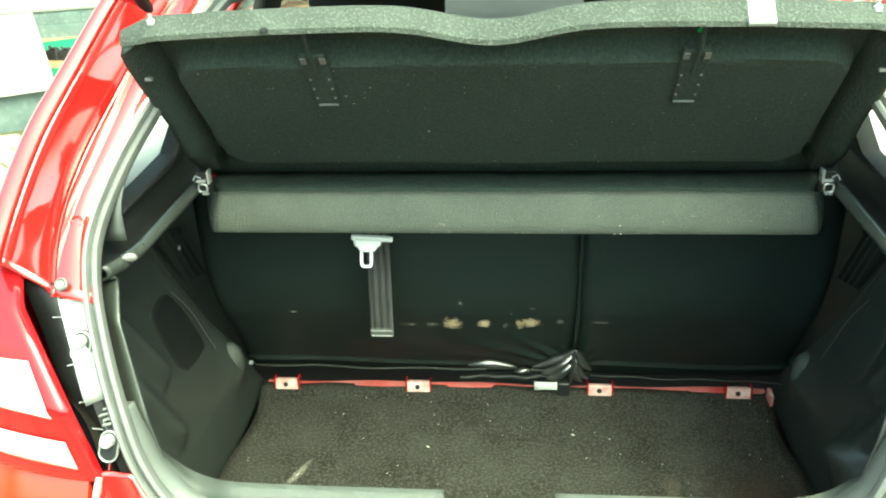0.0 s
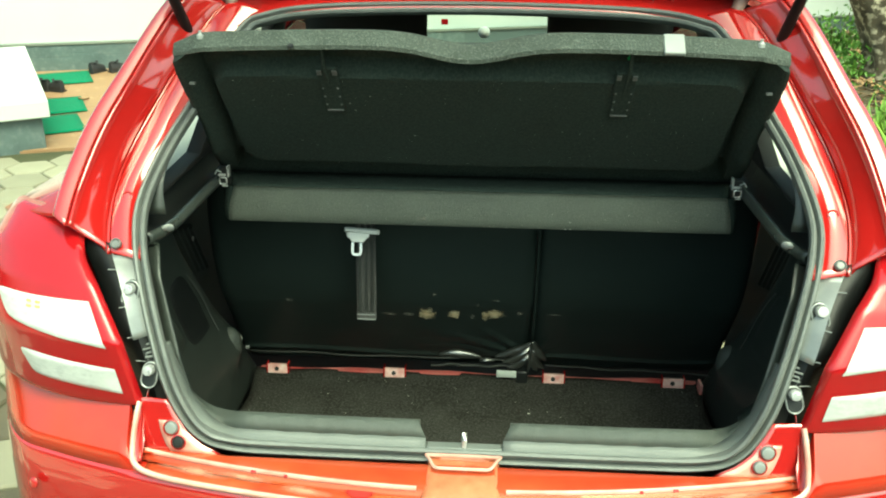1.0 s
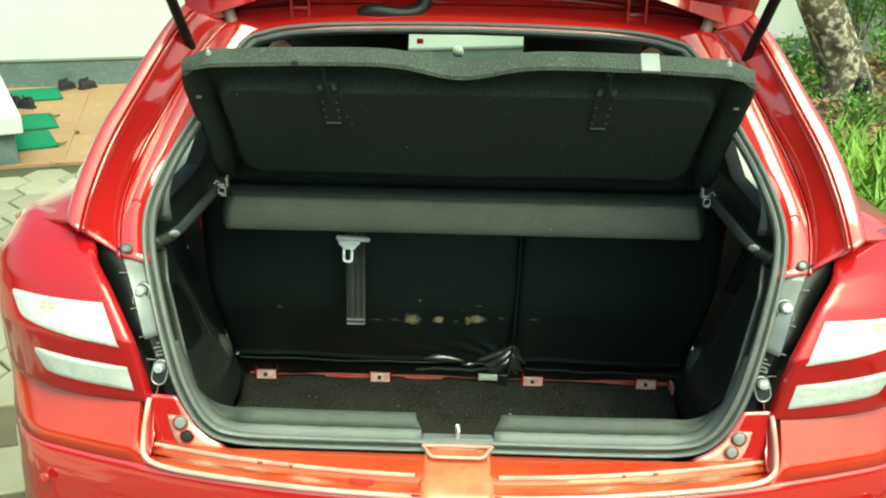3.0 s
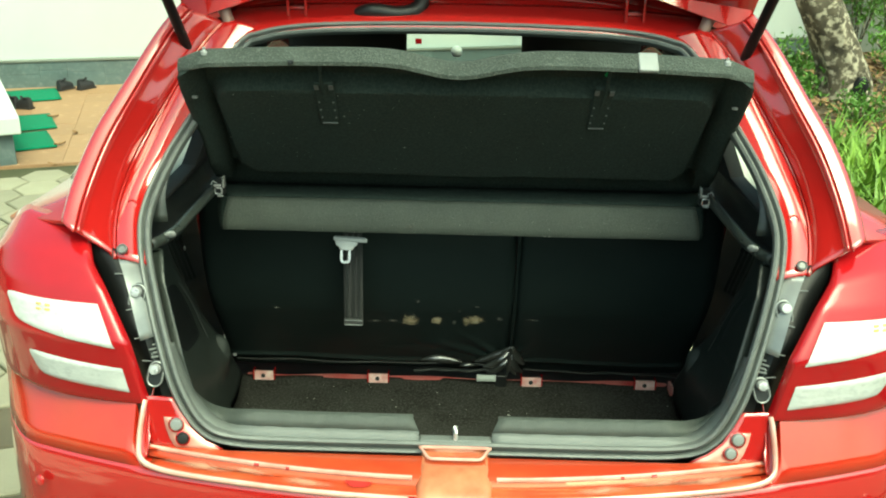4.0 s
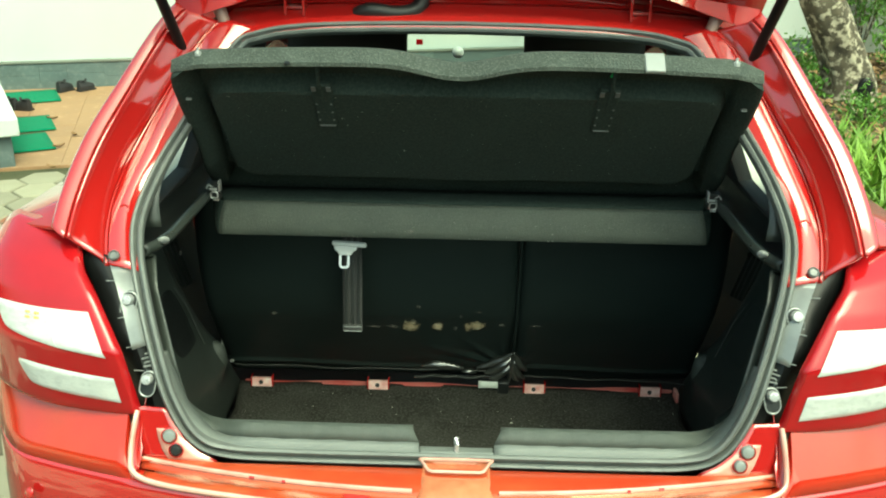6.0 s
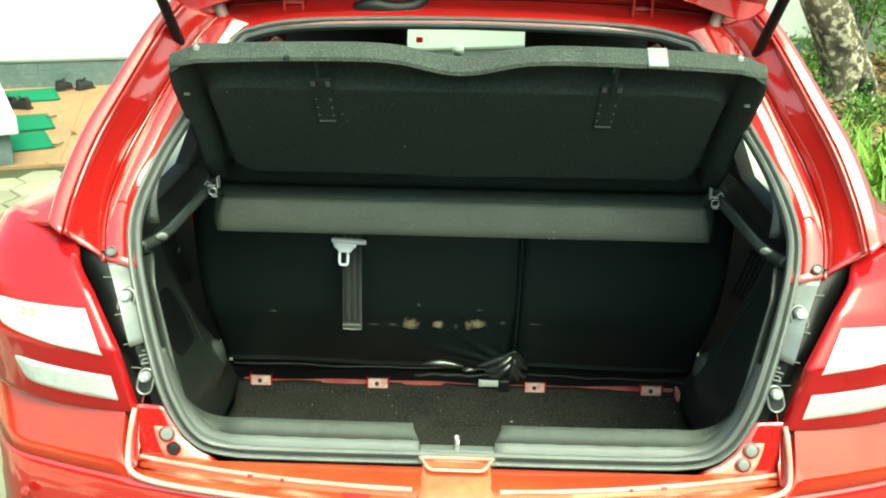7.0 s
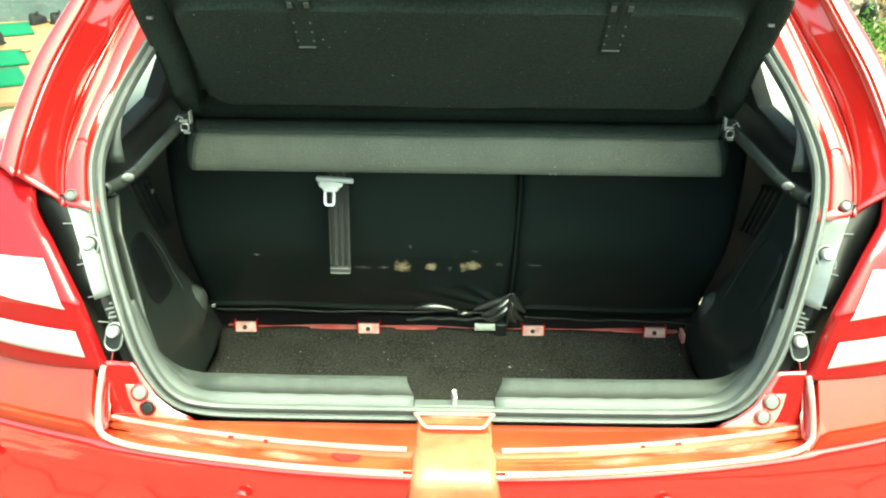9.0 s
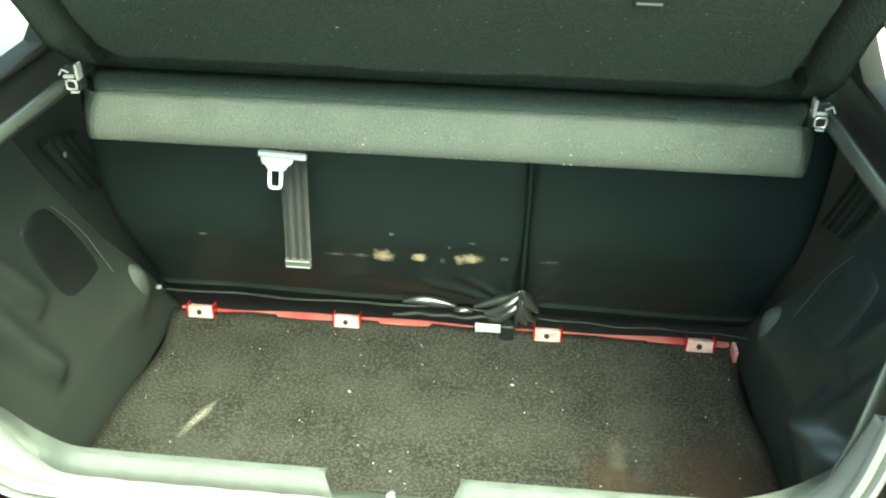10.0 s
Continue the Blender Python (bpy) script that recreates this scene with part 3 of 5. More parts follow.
# corner plates beside the sill, each with two plugs
for sx in (-1, 1):
    rows = []
    for k in range(13):
        v = k / 12
        zt = 0.705 + 0.085 * v
        inner = lerp_table(zt, (0.70, 0.72, 0.74, 0.79), (0.40, 0.445, 0.470, 0.502))
        outer = 0.546
        rows.append([Vector((inner + (outer - inner) * s, -0.078 + 0.030 * v + 0.006 * s, zt)) for s in (0, 0.25, 0.5, 0.75, 0.92)] + [Vector((outer + 0.002, -0.066 + 0.02 * v, zt)), Vector((outer + 0.004, -0.045, zt))])
    plate = part("corner_plate", grid_bm(mirror(rows, sx)), RED, car, thick=0.004, core=(0, 1, 0.5))
    rows = []
    for k in range(9):
        v = 0.01 + 0.60 * k / 8
        zt = 0.705 + 0.085 * v
        inner = lerp_table(zt, (0.70, 0.72, 0.74, 0.79), (0.40, 0.445, 0.470, 0.502)) + 0.003
        wide = 0.62 - 0.10 * v
        rows.append([Vector((inner + (0.546 - inner) * wide * q, -0.0795 + 0.030 * v + 0.006 * wide * q - 0.0008, zt)) for q in (0, 0.33, 0.66, 1)])
    # Sky reflection on the plate's facet, painted as a pale sheet.
    part("pale_facet", grid_bm(mirror(rows, sx)), EDGE, plate, "pale facet round the plugs, its sky reflection painted on", thick=0.0008, core=(0, 1, 0.5))
    for dx, dz, r, m in ((0.482, 0.724, 0.0105, PLASTIC if sx < 0 else ZINC), (0.494, 0.747, 0.0115, ZINC)):
        plug = lathe_bm([(r, 0), (r, 0.003), (r * 0.8, 0.006), (r * 0.35, 0.007), (0.0005, 0.0065)], 18, pose(sx * dx, -0.074 + (dz - 0.724) * 0.35, dz, 72, 0, 0))
        part("plug", plug, m, car)
        part("plug_ring", lathe_bm([(r * 1.05, 0.0), (r * 1.22, 0.0), (r * 1.25, 0.0025), (r * 1.1, 0.003), (r * 1.05, 0.0)], 20, pose(sx * dx, -0.074 + (dz - 0.724) * 0.35, dz, 72, 0, 0)), RED, car, "red ring round the plug")


# tail lamps
LZ = (0.770, 0.786, 0.899, 0.98, 1.045, 1.062)
LX = (0.540, 0.546, 0.565, 0.615, 0.68, 0.73)
LY = (-0.052, -0.056, -0.060, -0.014, 0.055, 0.10)


def lamp_point(u, z, lift=0.0):
    """The lamp's skin: u runs from its inner edge outwards and round the corner."""
    xi, yi = lerp_table(z, LZ, LX), lerp_table(z, LZ, LY)
    end = 0.930 - 0.03 * max(0, z - 0.95) / 0.1
    a, b, c, d = Vector((xi, yi)), Vector((xi + 0.45 * (end - xi), yi + 0.02)), Vector((end, yi + 0.06)), Vector((end, 0.31))
    p = a * (1 - u) ** 3 + 3 * b * u * (1 - u) ** 2 + 3 * c * u * u * (1 - u) + d * u ** 3
    edge = min(1.0, min(u, 1 - u) / 0.04, (z - 0.768) / 0.012)
    return Vector((p.x, p.y - lift + 0.012 * (1 - math.sqrt(max(0, 1 - (1 - edge) ** 2))), z))


def lamp_u(x, z):
    us = [k / 200 for k in range(161)]
    return float(np.interp(x, [lamp_point(u, z).x for u in us], us))


def lamp_patch(corners, lift, n=14, rim=0.0):
    """A pane lying on the lamp's skin; corners as (x, z): inner top, outer top, outer bottom, inner bottom."""
    (ax, az), (bx, bz), (cx, cz), (dx, dz) = corners
    rows = []
    for i in range(n + 1):
        v = i / n
        row = []
        for j in range(n + 1):
            u = j / n
            u, v = (u + (0.5 - u) * 0.07 * abs(2 * i / n - 1) ** 6 * (j > n / 2), i / n + (0.5 - i / n) * 0.10 * abs(2 * j / n - 1) ** 8 * (j > n / 2))
            x = (ax + (bx - ax) * u) * (1 - v) + (dx + (cx - dx) * u) * v
            z = (az + (bz - az) * u) * (1 - v) + (dz + (cz - dz) * u) * v
            row.append(lamp_point(lamp_u(x, z), z, lift + 0.003 * min(1, 8 * min(j, n - j, i, n - i) / n)))
        rows.append(row)
    return rows


for sx in (-1, 1):
    lamp = thing("tail_lamp", "red and clear tail lamp", "lamp")
    lamp.parent = car
    del lamp["category"]
    rows = []
    for k in range(41):
        v = [0, 0.01, 0.03][k] if k < 3 else 0.03 + 0.97 * (k - 2) / 38
        row = []
        for j in range(49):
            u = 0.97 * j / 48
            top = 1.062 - 0.012 * (1 - min(1, u / 0.2)) - 0.13 * max(0, (u - 0.42) / 0.55) ** 2
            z = 0.778 - 0.014 * u + v * (top - 0.778 + 0.014 * u)
            p = lamp_point(u, z)
            p.y += 0.050 * max(0, v - 0.86) / 0.14
            row.append(p)
        rows.append(row)
    part("red_lens", grid_bm(mirror(rows, sx)), LENS_RED, lamp, "glossy red lamp lens", thick=0.01, core=(0, 1, 0.9))
    up = part("upper_clear_lens", grid_bm(mirror(lamp_patch([(0.624, 0.959), (0.818, 0.956), (0.787, 0.912), (0.590, 0.890)], 0.002), sx)), LENS_WHITE, lamp, "clear ribbed lens")
    part("lower_clear_lens", grid_bm(mirror(lamp_patch([(0.582, 0.851), (0.772, 0.863), (0.748, 0.813), (0.575, 0.803)], 0.002), sx)), LENS_WHITE, lamp, "clear ribbed lens")
    part("divider", grid_bm(mirror(lamp_patch([(0.698, 0.953), (0.706, 0.953), (0.686, 0.903), (0.678, 0.902)], 0.0035, 6), sx)), LENS_WHITE, lamp, "ridge in the clear lens")
    for x0, z0 in ((0.712, 0.951), (0.730, 0.951), (0.712, 0.944), (0.730, 0.943)):
        part("amber_reflector", grid_bm(mirror(lamp_patch([(x0, z0), (x0 + 0.015, z0), (x0 + 0.014, z0 - 0.005), (x0 - 0.001, z0 - 0.005)], 0.0035, 4), sx)), AMBER, lamp, "small amber reflector behind the clear lens")

# black lamp brackets between seal and lamp
BI = [(0.492, -0.045, 0.772), (0.512, -0.030, 0.84), (0.535, 0.0, 0.905), (0.556, 0.042, 0.97), (0.575, 0.085, 1.005)]
BO = [(0.546, -0.040, 0.772), (0.556, -0.038, 0.84), (0.570, -0.036, 0.905), (0.602, 0.010, 0.970), (0.640, 0.060, 1.025)]
for sx in (-1, 1):
    bracket = thing("lamp_bracket", "black plastic lamp bracket with a bright plate and two bolts", "bracket")
    bracket.parent = car
    del bracket["category"]
    a, b = spline(BI, 24), spline(BO, 24)
    rows = [[p + (q - p) * s + Vector((0, d, 0)) for s, d in ((0, 0.008), (0.1, 0.0), (0.5, -0.002), (0.6, 0.012), (0.9, 0.018), (1, 0.022), (1.7, 0.05))] for p, q in zip(a, b)]
    part("backing", grid_bm(mirror(rows, sx)), INK, bracket, "black plastic backing", thick=0.006, core=(0, 1, 0.9))
    rows = [[p + (q - p) * s + Vector((0, d, 0)) for s, d in ((0.02, 0.002), (0.06, -0.006), (0.62, -0.008), (0.68, 0.002))] for p, q in list(zip(a, b))[11:24]]
    part("bright_plate", grid_bm(mirror(rows, sx)), ZINC, bracket, "grey metal mounting plate", thick=0.002, core=(0, 1, 0.9))
    for k, wide in ((8, 4), (8.6, 3), (9.2, 4), (9.8, 2)):
        p, q = a[int(k)].lerp(a[int(k) + 1], k % 1), b[int(k)].lerp(b[int(k) + 1], k % 1)
        for j in range(wide):
            c = p.lerp(q, 0.16 + 0.085 * j) + Vector((0, -0.0035, 0))
            part("label_bar", box_bm(c.x * sx - 0.0016, c.x * sx + 0.0016, c.y - 0.0012, c.y + 0.003, c.z - 0.001, c.z + 0.001), ZINC, bracket, "small pale marking")
    for k in (3, 7, 11, 15, 20):
        p, q = a[k], b[k]
        part("rib", rod_bm([Vector((v.x * sx, v.y, v.z)) for v in (p.lerp(q, 0.5) + Vector((0, 0.004, 0)), p.lerp(q, 1.0) + Vector((0, 0.012, 0)))], 0.0010, 6), ZINC, bracket)
    for x, y, z in ((0.570, 0.022, 0.960), (0.530, -0.036, 0.838)):
        m = pose(sx * x, y, z, 70, 0, 0) @ pose(0, -0.006, 0, 0, 0, sx * 12)
        part("bolt_cup", lathe_bm([(0.0005, -0.004), (0.013, -0.004), (0.015, 0.0), (0.0155, 0.004)], 20, m @ Matrix.Diagonal((1, 1.6, 1, 1))), PLASTIC, bracket)
        slot = [m @ Vector((0.0130 * math.cos(q), 0.0130 * math.sin(q) + (0.009 if math.sin(q) > 0 else -0.009), 0.005)) for q in [k * math.pi / 12 for k in range(24)]]
        part("cup_rim", sweep_bm(slot, ring_profile(0.0014, 0.0014, 6), lambda k, p, t: Vector((0, -1, 0.4)), closed=True), ZINC, bracket, "shiny rim of the bolt slot")
        bolt = lathe_bm([(0.0095, 0), (0.0095, 0.009), (0.008, 0.012), (0.0005, 0.0125)], 14, pose(sx * x, y - 0.003, z + 0.004, 70, 0, 0))
        part("bolt", bolt, STEEL, bracket, "bright steel bolt")

# pillar fixings
for sx in (-1, 1):
    for x, y, z, r, m in ((0.616, 0.158, 1.079, 0.010, RED), (0.607, 0.066, 1.026, 0.0095, STUD)):
        part("pillar_plug", lathe_bm([(r, -0.004), (r, 0.0015), (r * 0.8, 0.003), (r * 0.6, 0.001), (0.0005, 0.001)], 18, pose(sx * x, y, z, 50, 0, 0)), m, car)

# sill trim: two grey scuff plates with a notch for the striker, turning up at the corners
for sx in (-1, 1):
    rows = []
    path = spline([(0.066, 0.0, 0.702), (0.2, 0.0, 0.702), (0.33, 0.0, 0.703), (0.425, 0.003, 0.708), (0.472, 0.002, 0.755), (0.494, 0.004, 0.815), (0.512, 0.012, 0.868)], 40)
    for k, p in enumerate(path):
        up = max(0.0, min(1.0, (p.x - 0.37) / 0.095))
        skew = 0.012 * max(0, 1 - k / 3)
        fade = lerp_table(p.z, (0.74, 0.79, 0.868), (1.0, 0.75, 0.05))
        deep = 0.044
        wave = 0.0012 * (1 if (k % 3) == 0 else 0) * (1 - up)
        end = 1 - 0.8 * up
        deep = deep * fade
        inn = Vector((0.35 * up * 0.06 + skew, 0, 0))
        low = [(0, -0.047, -0.006), (0, -0.044, 0.006), (0, -0.038, 0.016), (0, -0.031, 0.0225 - wave), (skew * 0.6, -0.022, 0.034 - wave), (skew, -0.014, 0.0405), (skew, -0.004, 0.0405), (skew, 0.002, 0.030), (skew, 0.006, -0.10)]
        high = [(0.026, -0.042, 0), (0.016, -0.030, 0), (0.006, -0.014, 0), (0, 0.004, 0), (inn.x * 0.6, deep * 0.6, 0), (inn.x + 0.004, deep, 0), (inn.x + 0.006, deep + 0.006 * end, 0), (inn.x + 0.010, deep + 0.012 * end, 0), (inn.x + 0.012, deep + 0.014 * end, 0)]
        ease = up * up * (3 - 2 * up)
        rows.append([p + Vector(lo).lerp(Vector(hi), ease) for lo, hi in zip(low, high)])
    sill = part("sill_trim", grid_bm(mirror([r[3:] for r in rows], sx)), TREAD, car, "dark grey grained plastic sill trim", thick=0.003, core=(sx * 2, 0, -1))
    part("front_strip", grid_bm(mirror([r[:4] for r in rows], sx)), SILL, sill, "smooth pale grey front strip", thick=0.003, core=(sx * 2, 0, -1))
part("latch_plate", box_bm(-0.066, 0.066, -0.045, -0.024, 0.684, 0.7135), SILL, car, bevel=0.004)
part("striker", rod_bm([(0, -0.018, 0.690), (0, -0.020, 0.726), (0, -0.029, 0.732), (0, -0.038, 0.726), (0, -0.040, 0.700)], 0.0045), STEEL, car, "bright steel striker loop")
rows = [[Vector((x, 0.0, 0.688)), Vector((x, 0.02, 0.680)), Vector((x, 0.05, 0.60)), Vector((x, 0.06, 0.32))] for x in (-0.62, -0.2, 0, 0.2, 0.62)]
part("tail_panel", grid_bm(rows), TRIM, car, "black inner tail panel", thick=0.004, core=(0, -1, 0))

# boot side trims


def taper(y):
    return min(1.0, 0.45 + 3.0 * max(0, y - 0.30))


def side_trim(sx):
    zs = [0.30 + 0.70 * k / 70 for k in range(71)]
    rows, trough = [], []
    for i in range(97):
        row = []
        for z in zs:
            open_x = lerp_table(z, (0.3, 0.70, 0.76, 0.84, 0.96, 1.02), (0.48, 0.48, 0.480, 0.500, 0.538, 0.565))
            open_y = lerp_table(z, (0.3, 0.76, 0.835, 0.96, 1.0), (0.03, 0.01, 0.02, 0.075, 0.13))
            deep_x = lerp_table(z, (0.3, 0.45, 0.60, 0.80, 0.9, 1.0), (0.625, 0.640, 0.672, 0.685, 0.68, 0.66))
            y = open_y + (1.0 - open_y) * i / 96
            s = min(1.0, max(0.0, (y - open_y) / 0.20))
            x = open_x + (deep_x - open_x) * (1 - (1 - s) ** 2.2)
            # slanting ridges and a slanting pocket, alike on both sides
            lean = 0.5 * (z - 0.69)
            pocket = math.exp(-((y - 0.515 + lean) / 0.065) ** 6) * math.exp(-((z - 0.69) / 0.11) ** 6)
            x += 0.005 * pocket
            for mid, slope, height, low, high, at, tall in ((0.348, 0.65, 0.034, 0.032, 0.032, 0.74, 0.125), (0.335, 0.52, 0.036, 0.034, 0.034, 0.61, 0.115)):
                d = y - mid + slope * (z - at) + 1.4 * max(0, at - 0.10 - z) ** 1.2
                wide = low if d > 0 else high
                x -= height * math.exp(-(d / wide) ** 2) * math.exp(-((z - at) / tall) ** 6)
            x -= 0.020 * math.exp(-((y - 0.70) / 0.05) ** 2) * math.exp(-((z - 0.46) / 0.05) ** 2)
            x += 0.085 / (1 + math.exp(-(y - 0.536 - 0.64 * (0.857 - z)) / 0.006)) / (1 + math.exp((z - 0.93) / 0.01))
            if sx > 0:
                x -= 0.045 * math.exp(-((y - 0.37) / 0.075) ** 6) / (1 + math.exp((z - 0.535) / 0.006)) / (1 + math.exp((0.43 - z) / 0.02))
            row.append(Vector((x, y, z)))
        # the ledge that carries the shelf
        y = row[-1].y
        li = lerp_table(y, (0.13, 0.17, 0.21, 0.46, 0.6), (0.572, 0.556, 0.548, 0.546, 0.56))
        zt = lerp_table(y, (0.13, 0.2, 0.36, 0.46, 0.58, 1.0), (1.035, 1.040, 1.046, 1.046, 1.046, 1.046))
        row += [Vector((li + 0.034, y, 0.990))] + [Vector((li + 0.013 - 0.013 * math.sin(q), y, 1.008 - 0.013 * math.cos(q))) for q in [math.pi * k / 10 for k in range(1, 10)]]
        rows.append(row)
        trough.append([row[-1], Vector((li + 0.018, y, 1.004)), Vector((li + 0.034, y, 1.000)), Vector((max(li + 0.046, 0.600), y, 1.006)), Vector((max(li + 0.054, 0.612), y, 1.022)), Vector((max(li + 0.056, 0.618), y, zt))])
    part("side_trim", grid_bm(mirror(rows, sx)), TRIM, car, "black grained boot side trim with a shelf ledge", thick=0.004, core=(sx * 4, 0.5, 0.6))
    # Darker plastic than the trim around it, with the trough's shade in its colour.
    part("ledge_trough", grid_bm(mirror(trough, sx)), PLASTIC, car, "hollow behind the ledge rail, its shade put into darker plastic", thick=0.003, core=(sx * 4, 0.5, 0.6))
    rail = [Vector((sx * (lerp_table(y, (0.13, 0.17, 0.21, 0.46, 0.6), (0.572, 0.556, 0.548, 0.546, 0.56)) + 0.006), y, 1.012 + 0.010 * (y - 0.3))) for y in [0.165 + 0.275 * k / 16 for k in range(17)]]
    part("ledge_rail", rod_bm(rail, 0.010, 12), RAIL, car, "black glossy rounded rail on the ledge")
    # dark pillar lining, and a pale shelf added for the window's bright outside view
    a = spline([(0.582, 0.175, 1.035), (0.576, 0.195, 1.09), (0.556, 0.245, 1.145), (0.52, 0.32, 1.21), (0.455, 0.445, 1.322)], 16)
    rows = [[p + Vector((-0.004 - 0.016 * max(0, 1 - k / 7), 0.004 + 0.010 * max(0, 1 - k / 7), 0)), p + Vector((0.008, 0.010, 0.0)), p + Vector((0.018, 0.018, 0.004)), p + Vector((0.026, 0.022, 0.008))] for k, p in enumerate(a)]
    part("pillar_lining", grid_bm(mirror(rows, sx)), TRIM, car, "black pillar lining", thick=0.003, core=(sx * 4, 0.3, 1.2))
    rows = []
    for k in range(17):
        y = 0.27 + 0.33 * k / 16
        top = lerp_table(y, (0.27, 0.40, 0.50, 0.53, 0.60), (1.048, 1.053, 1.058, 1.112, 1.24))
        rows.append([Vector((0.612, y, 1.035)), Vector((0.600, y, 1.043)), Vector((0.598 - 0.15 * (top - 1.05), y, 0.5 * (top + 1.045))), Vector((0.600 - 0.32 * (top - 1.05), y, top)), Vector((0.63 - 0.32 * (top - 1.05), y, top + 0.004))])
    part("quarter_trim", grid_bm(mirror(rows, sx)), BODY_DARK, car, "black inner pillar trim", thick=0.003, core=(sx * 4, 0.4, 1.1))
    rows = [[Vector((0.622, y, lerp_table(y, (0.2, 0.36, 0.46, 0.7), (1.030, 1.036, 1.040, 1.040)))), Vector((0.640, y, 1.044)), Vector((0.622 + 0.080 * taper(y), y, 1.047)), Vector((0.622 + 0.165 * taper(y), y, 1.052))] for y in [0.30 + 0.06 * k for k in range(16)]]
    part("daylight_shelf", grid_bm(mirror(rows, sx)), DAYLIGHT_PALE, car, "pale shelf added for the daylight seen through the quarter window", thick=0.004, core=(0, 0.5, -3))
    # The glossy corner's highlight, made as a small pale cap.
    part("corner_glint", lathe_bm([(0.0005, -0.013), (0.006, -0.011), (0.009, -0.005), (0.0095, 0.002), (0.007, 0.009), (0.0005, 0.012)], 14, pose(sx * 0.552, 0.165, 1.018, 40, sx * 30, 0) @ Matrix.Diagonal((1.1, 0.45, 0.8, 1))), PALE, car, "pale cap standing for the glint on the trim's corner")

    def on_trim(y, z, off):
        deep_x = lerp_table(z, (0.3, 0.45, 0.60, 0.80, 0.9, 1.0), (0.625, 0.640, 0.672, 0.685, 0.68, 0.66))
        return Vector((deep_x - off, y, z))

    rows = []
    for i in range(15):
        v = i / 14
        row = []
        for j in range(13):
            u = j / 12
            y = (0.446 + 0.090 * u) * (1 - v) + (0.512 + 0.140 * u) * v + 0.018 * math.sin(math.pi * v) * (2 * u - 1)
            z = 0.752 * (1 - v) + (0.556 - 0.012 * u) * v + 0.012 * math.sin(math.pi * u) * (1 - 2 * v)
            e = min(u, 1 - u, v, 1 - v)
            row.append(on_trim(y, z, 0.006 * min(1, e * 9) - 0.006))
        rows.append(row)
    lid = part("pocket_lid", grid_bm(mirror(rows, sx)), PLASTIC if sx < 0 else TRIM, car, "black pocket lid", thick=0.003, core=(sx * 4, 0.5, 0.7))
    # Glint along the lid's edge, drawn as a thin lighter rod.
    edge = [on_trim(0.536 + 0.116 * k / 10 + 0.018 * math.sin(math.pi * k / 10), 0.752 - 0.208 * k / 10, 0.006) for k in range(11)]
    part("lid_edge", rod_bm([Vector((p.x * sx, p.y, p.z)) for p in edge], 0.0010, 6), STUD, lid, "grey line standing for the glint on the lid's edge")
    for k in range(4):
        rib = [Vector((sx * (0.762 - 0.006 * q), 0.690 + 0.034 * k + 0.11 * (1 - q), 0.80 - 0.16 * (1 - q) - 0.010 * k)) for q in (0, 0.25, 0.5, 0.75, 1)]
        part("vent_rib", rod_bm(rib, 0.011, 8), TRIM, car, "black slanting rib beside the seat")
    part("trim_knob", lathe_bm([(0.030, 0.0), (0.029, 0.012), (0.022, 0.022), (0.010, 0.026), (0.0005, 0.027)], 20, pose(sx * 0.658, 0.712, 0.468, 0, -90 * sx, 0) @ Matrix.Diagonal((1.75, 0.95, 1.5, 1))), TREAD, car, "grey moulded knob")
    if sx < 0:
        part("trim_screw", lathe_bm([(0.006, 0), (0.006, 0.002), (0.0005, 0.004)], 10, pose(sx * 0.690, 0.64, 0.80, 0, -90 * sx, 0)), STEEL, car)


for sx in (-1, 1):
    side_trim(sx)

# cross member with four latch brackets under the seat
part("cross_member", sweep_bm([Vector((x, 0.809, 0.342 - 0.0025 * math.sin(9 * x) - 0.002 * math.sin(23 * x))) for x in [-0.60 + 0.04 * k for k in range(31)]], [(0.008, 0.0), (0.006, 0.010), (-0.012, 0.014), (-0.03, 0.0), (-0.02, -0.012), (0.006, -0.010)], lambda k, p, t: Vector((0, 0, 1))), BAR, car, "worn red painted cross member")
for x in (-0.546, -0.221, 0.213, 0.533):
    b = thing("seat_bracket", "red seat latch bracket", "bracket")
    b.parent = car
    del b["category"]
    part("plate", box_bm(x - 0.027, x + 0.027, -0.010, 0.010, -0.0125, 0.0125, pose(x * 0, 0.790, 0.3565, -20, 0, 0)), PINK, b, "worn pinkish white plate", smooth=False, bevel=0.002)
    for s2 in (-1, 1):
        part("flange", box_bm(x + s2 * 0.0290 - 0.0020, x + s2 * 0.0290 + 0.0020, 0.780, 0.802, 0.342, 0.376), RED, b, "red folded flange", smooth=False, bevel=0.001)
    # Raised black disc stands for the dark inside of the bolt hole.
    part("hole_disc", lathe_bm([(0.0055, 0), (0.0062, 0.002), (0.0005, 0.002)], 12, pose(x - 0.002, 0.7808, 0.360, 70, 0, 0)), PLASTIC, b)


# rear seat backs: two cushions with a seam, wrinkled at the lower corner
def seat_y(z):
    return 0.806 - 0.63 * (z - 0.451) + 0.95 * max(0.0, z - 0.60) ** 1.6


FOLDS = [(1.50, 0.06, 0.014), (1.95, 0.07, 0.010), (2.45, 0.11, 0.016), (2.80, 0.16, 0.014), (3.02, 0.20, 0.010), (1.05, 0.06, 0.014), (0.55, 0.05, 0.010)]


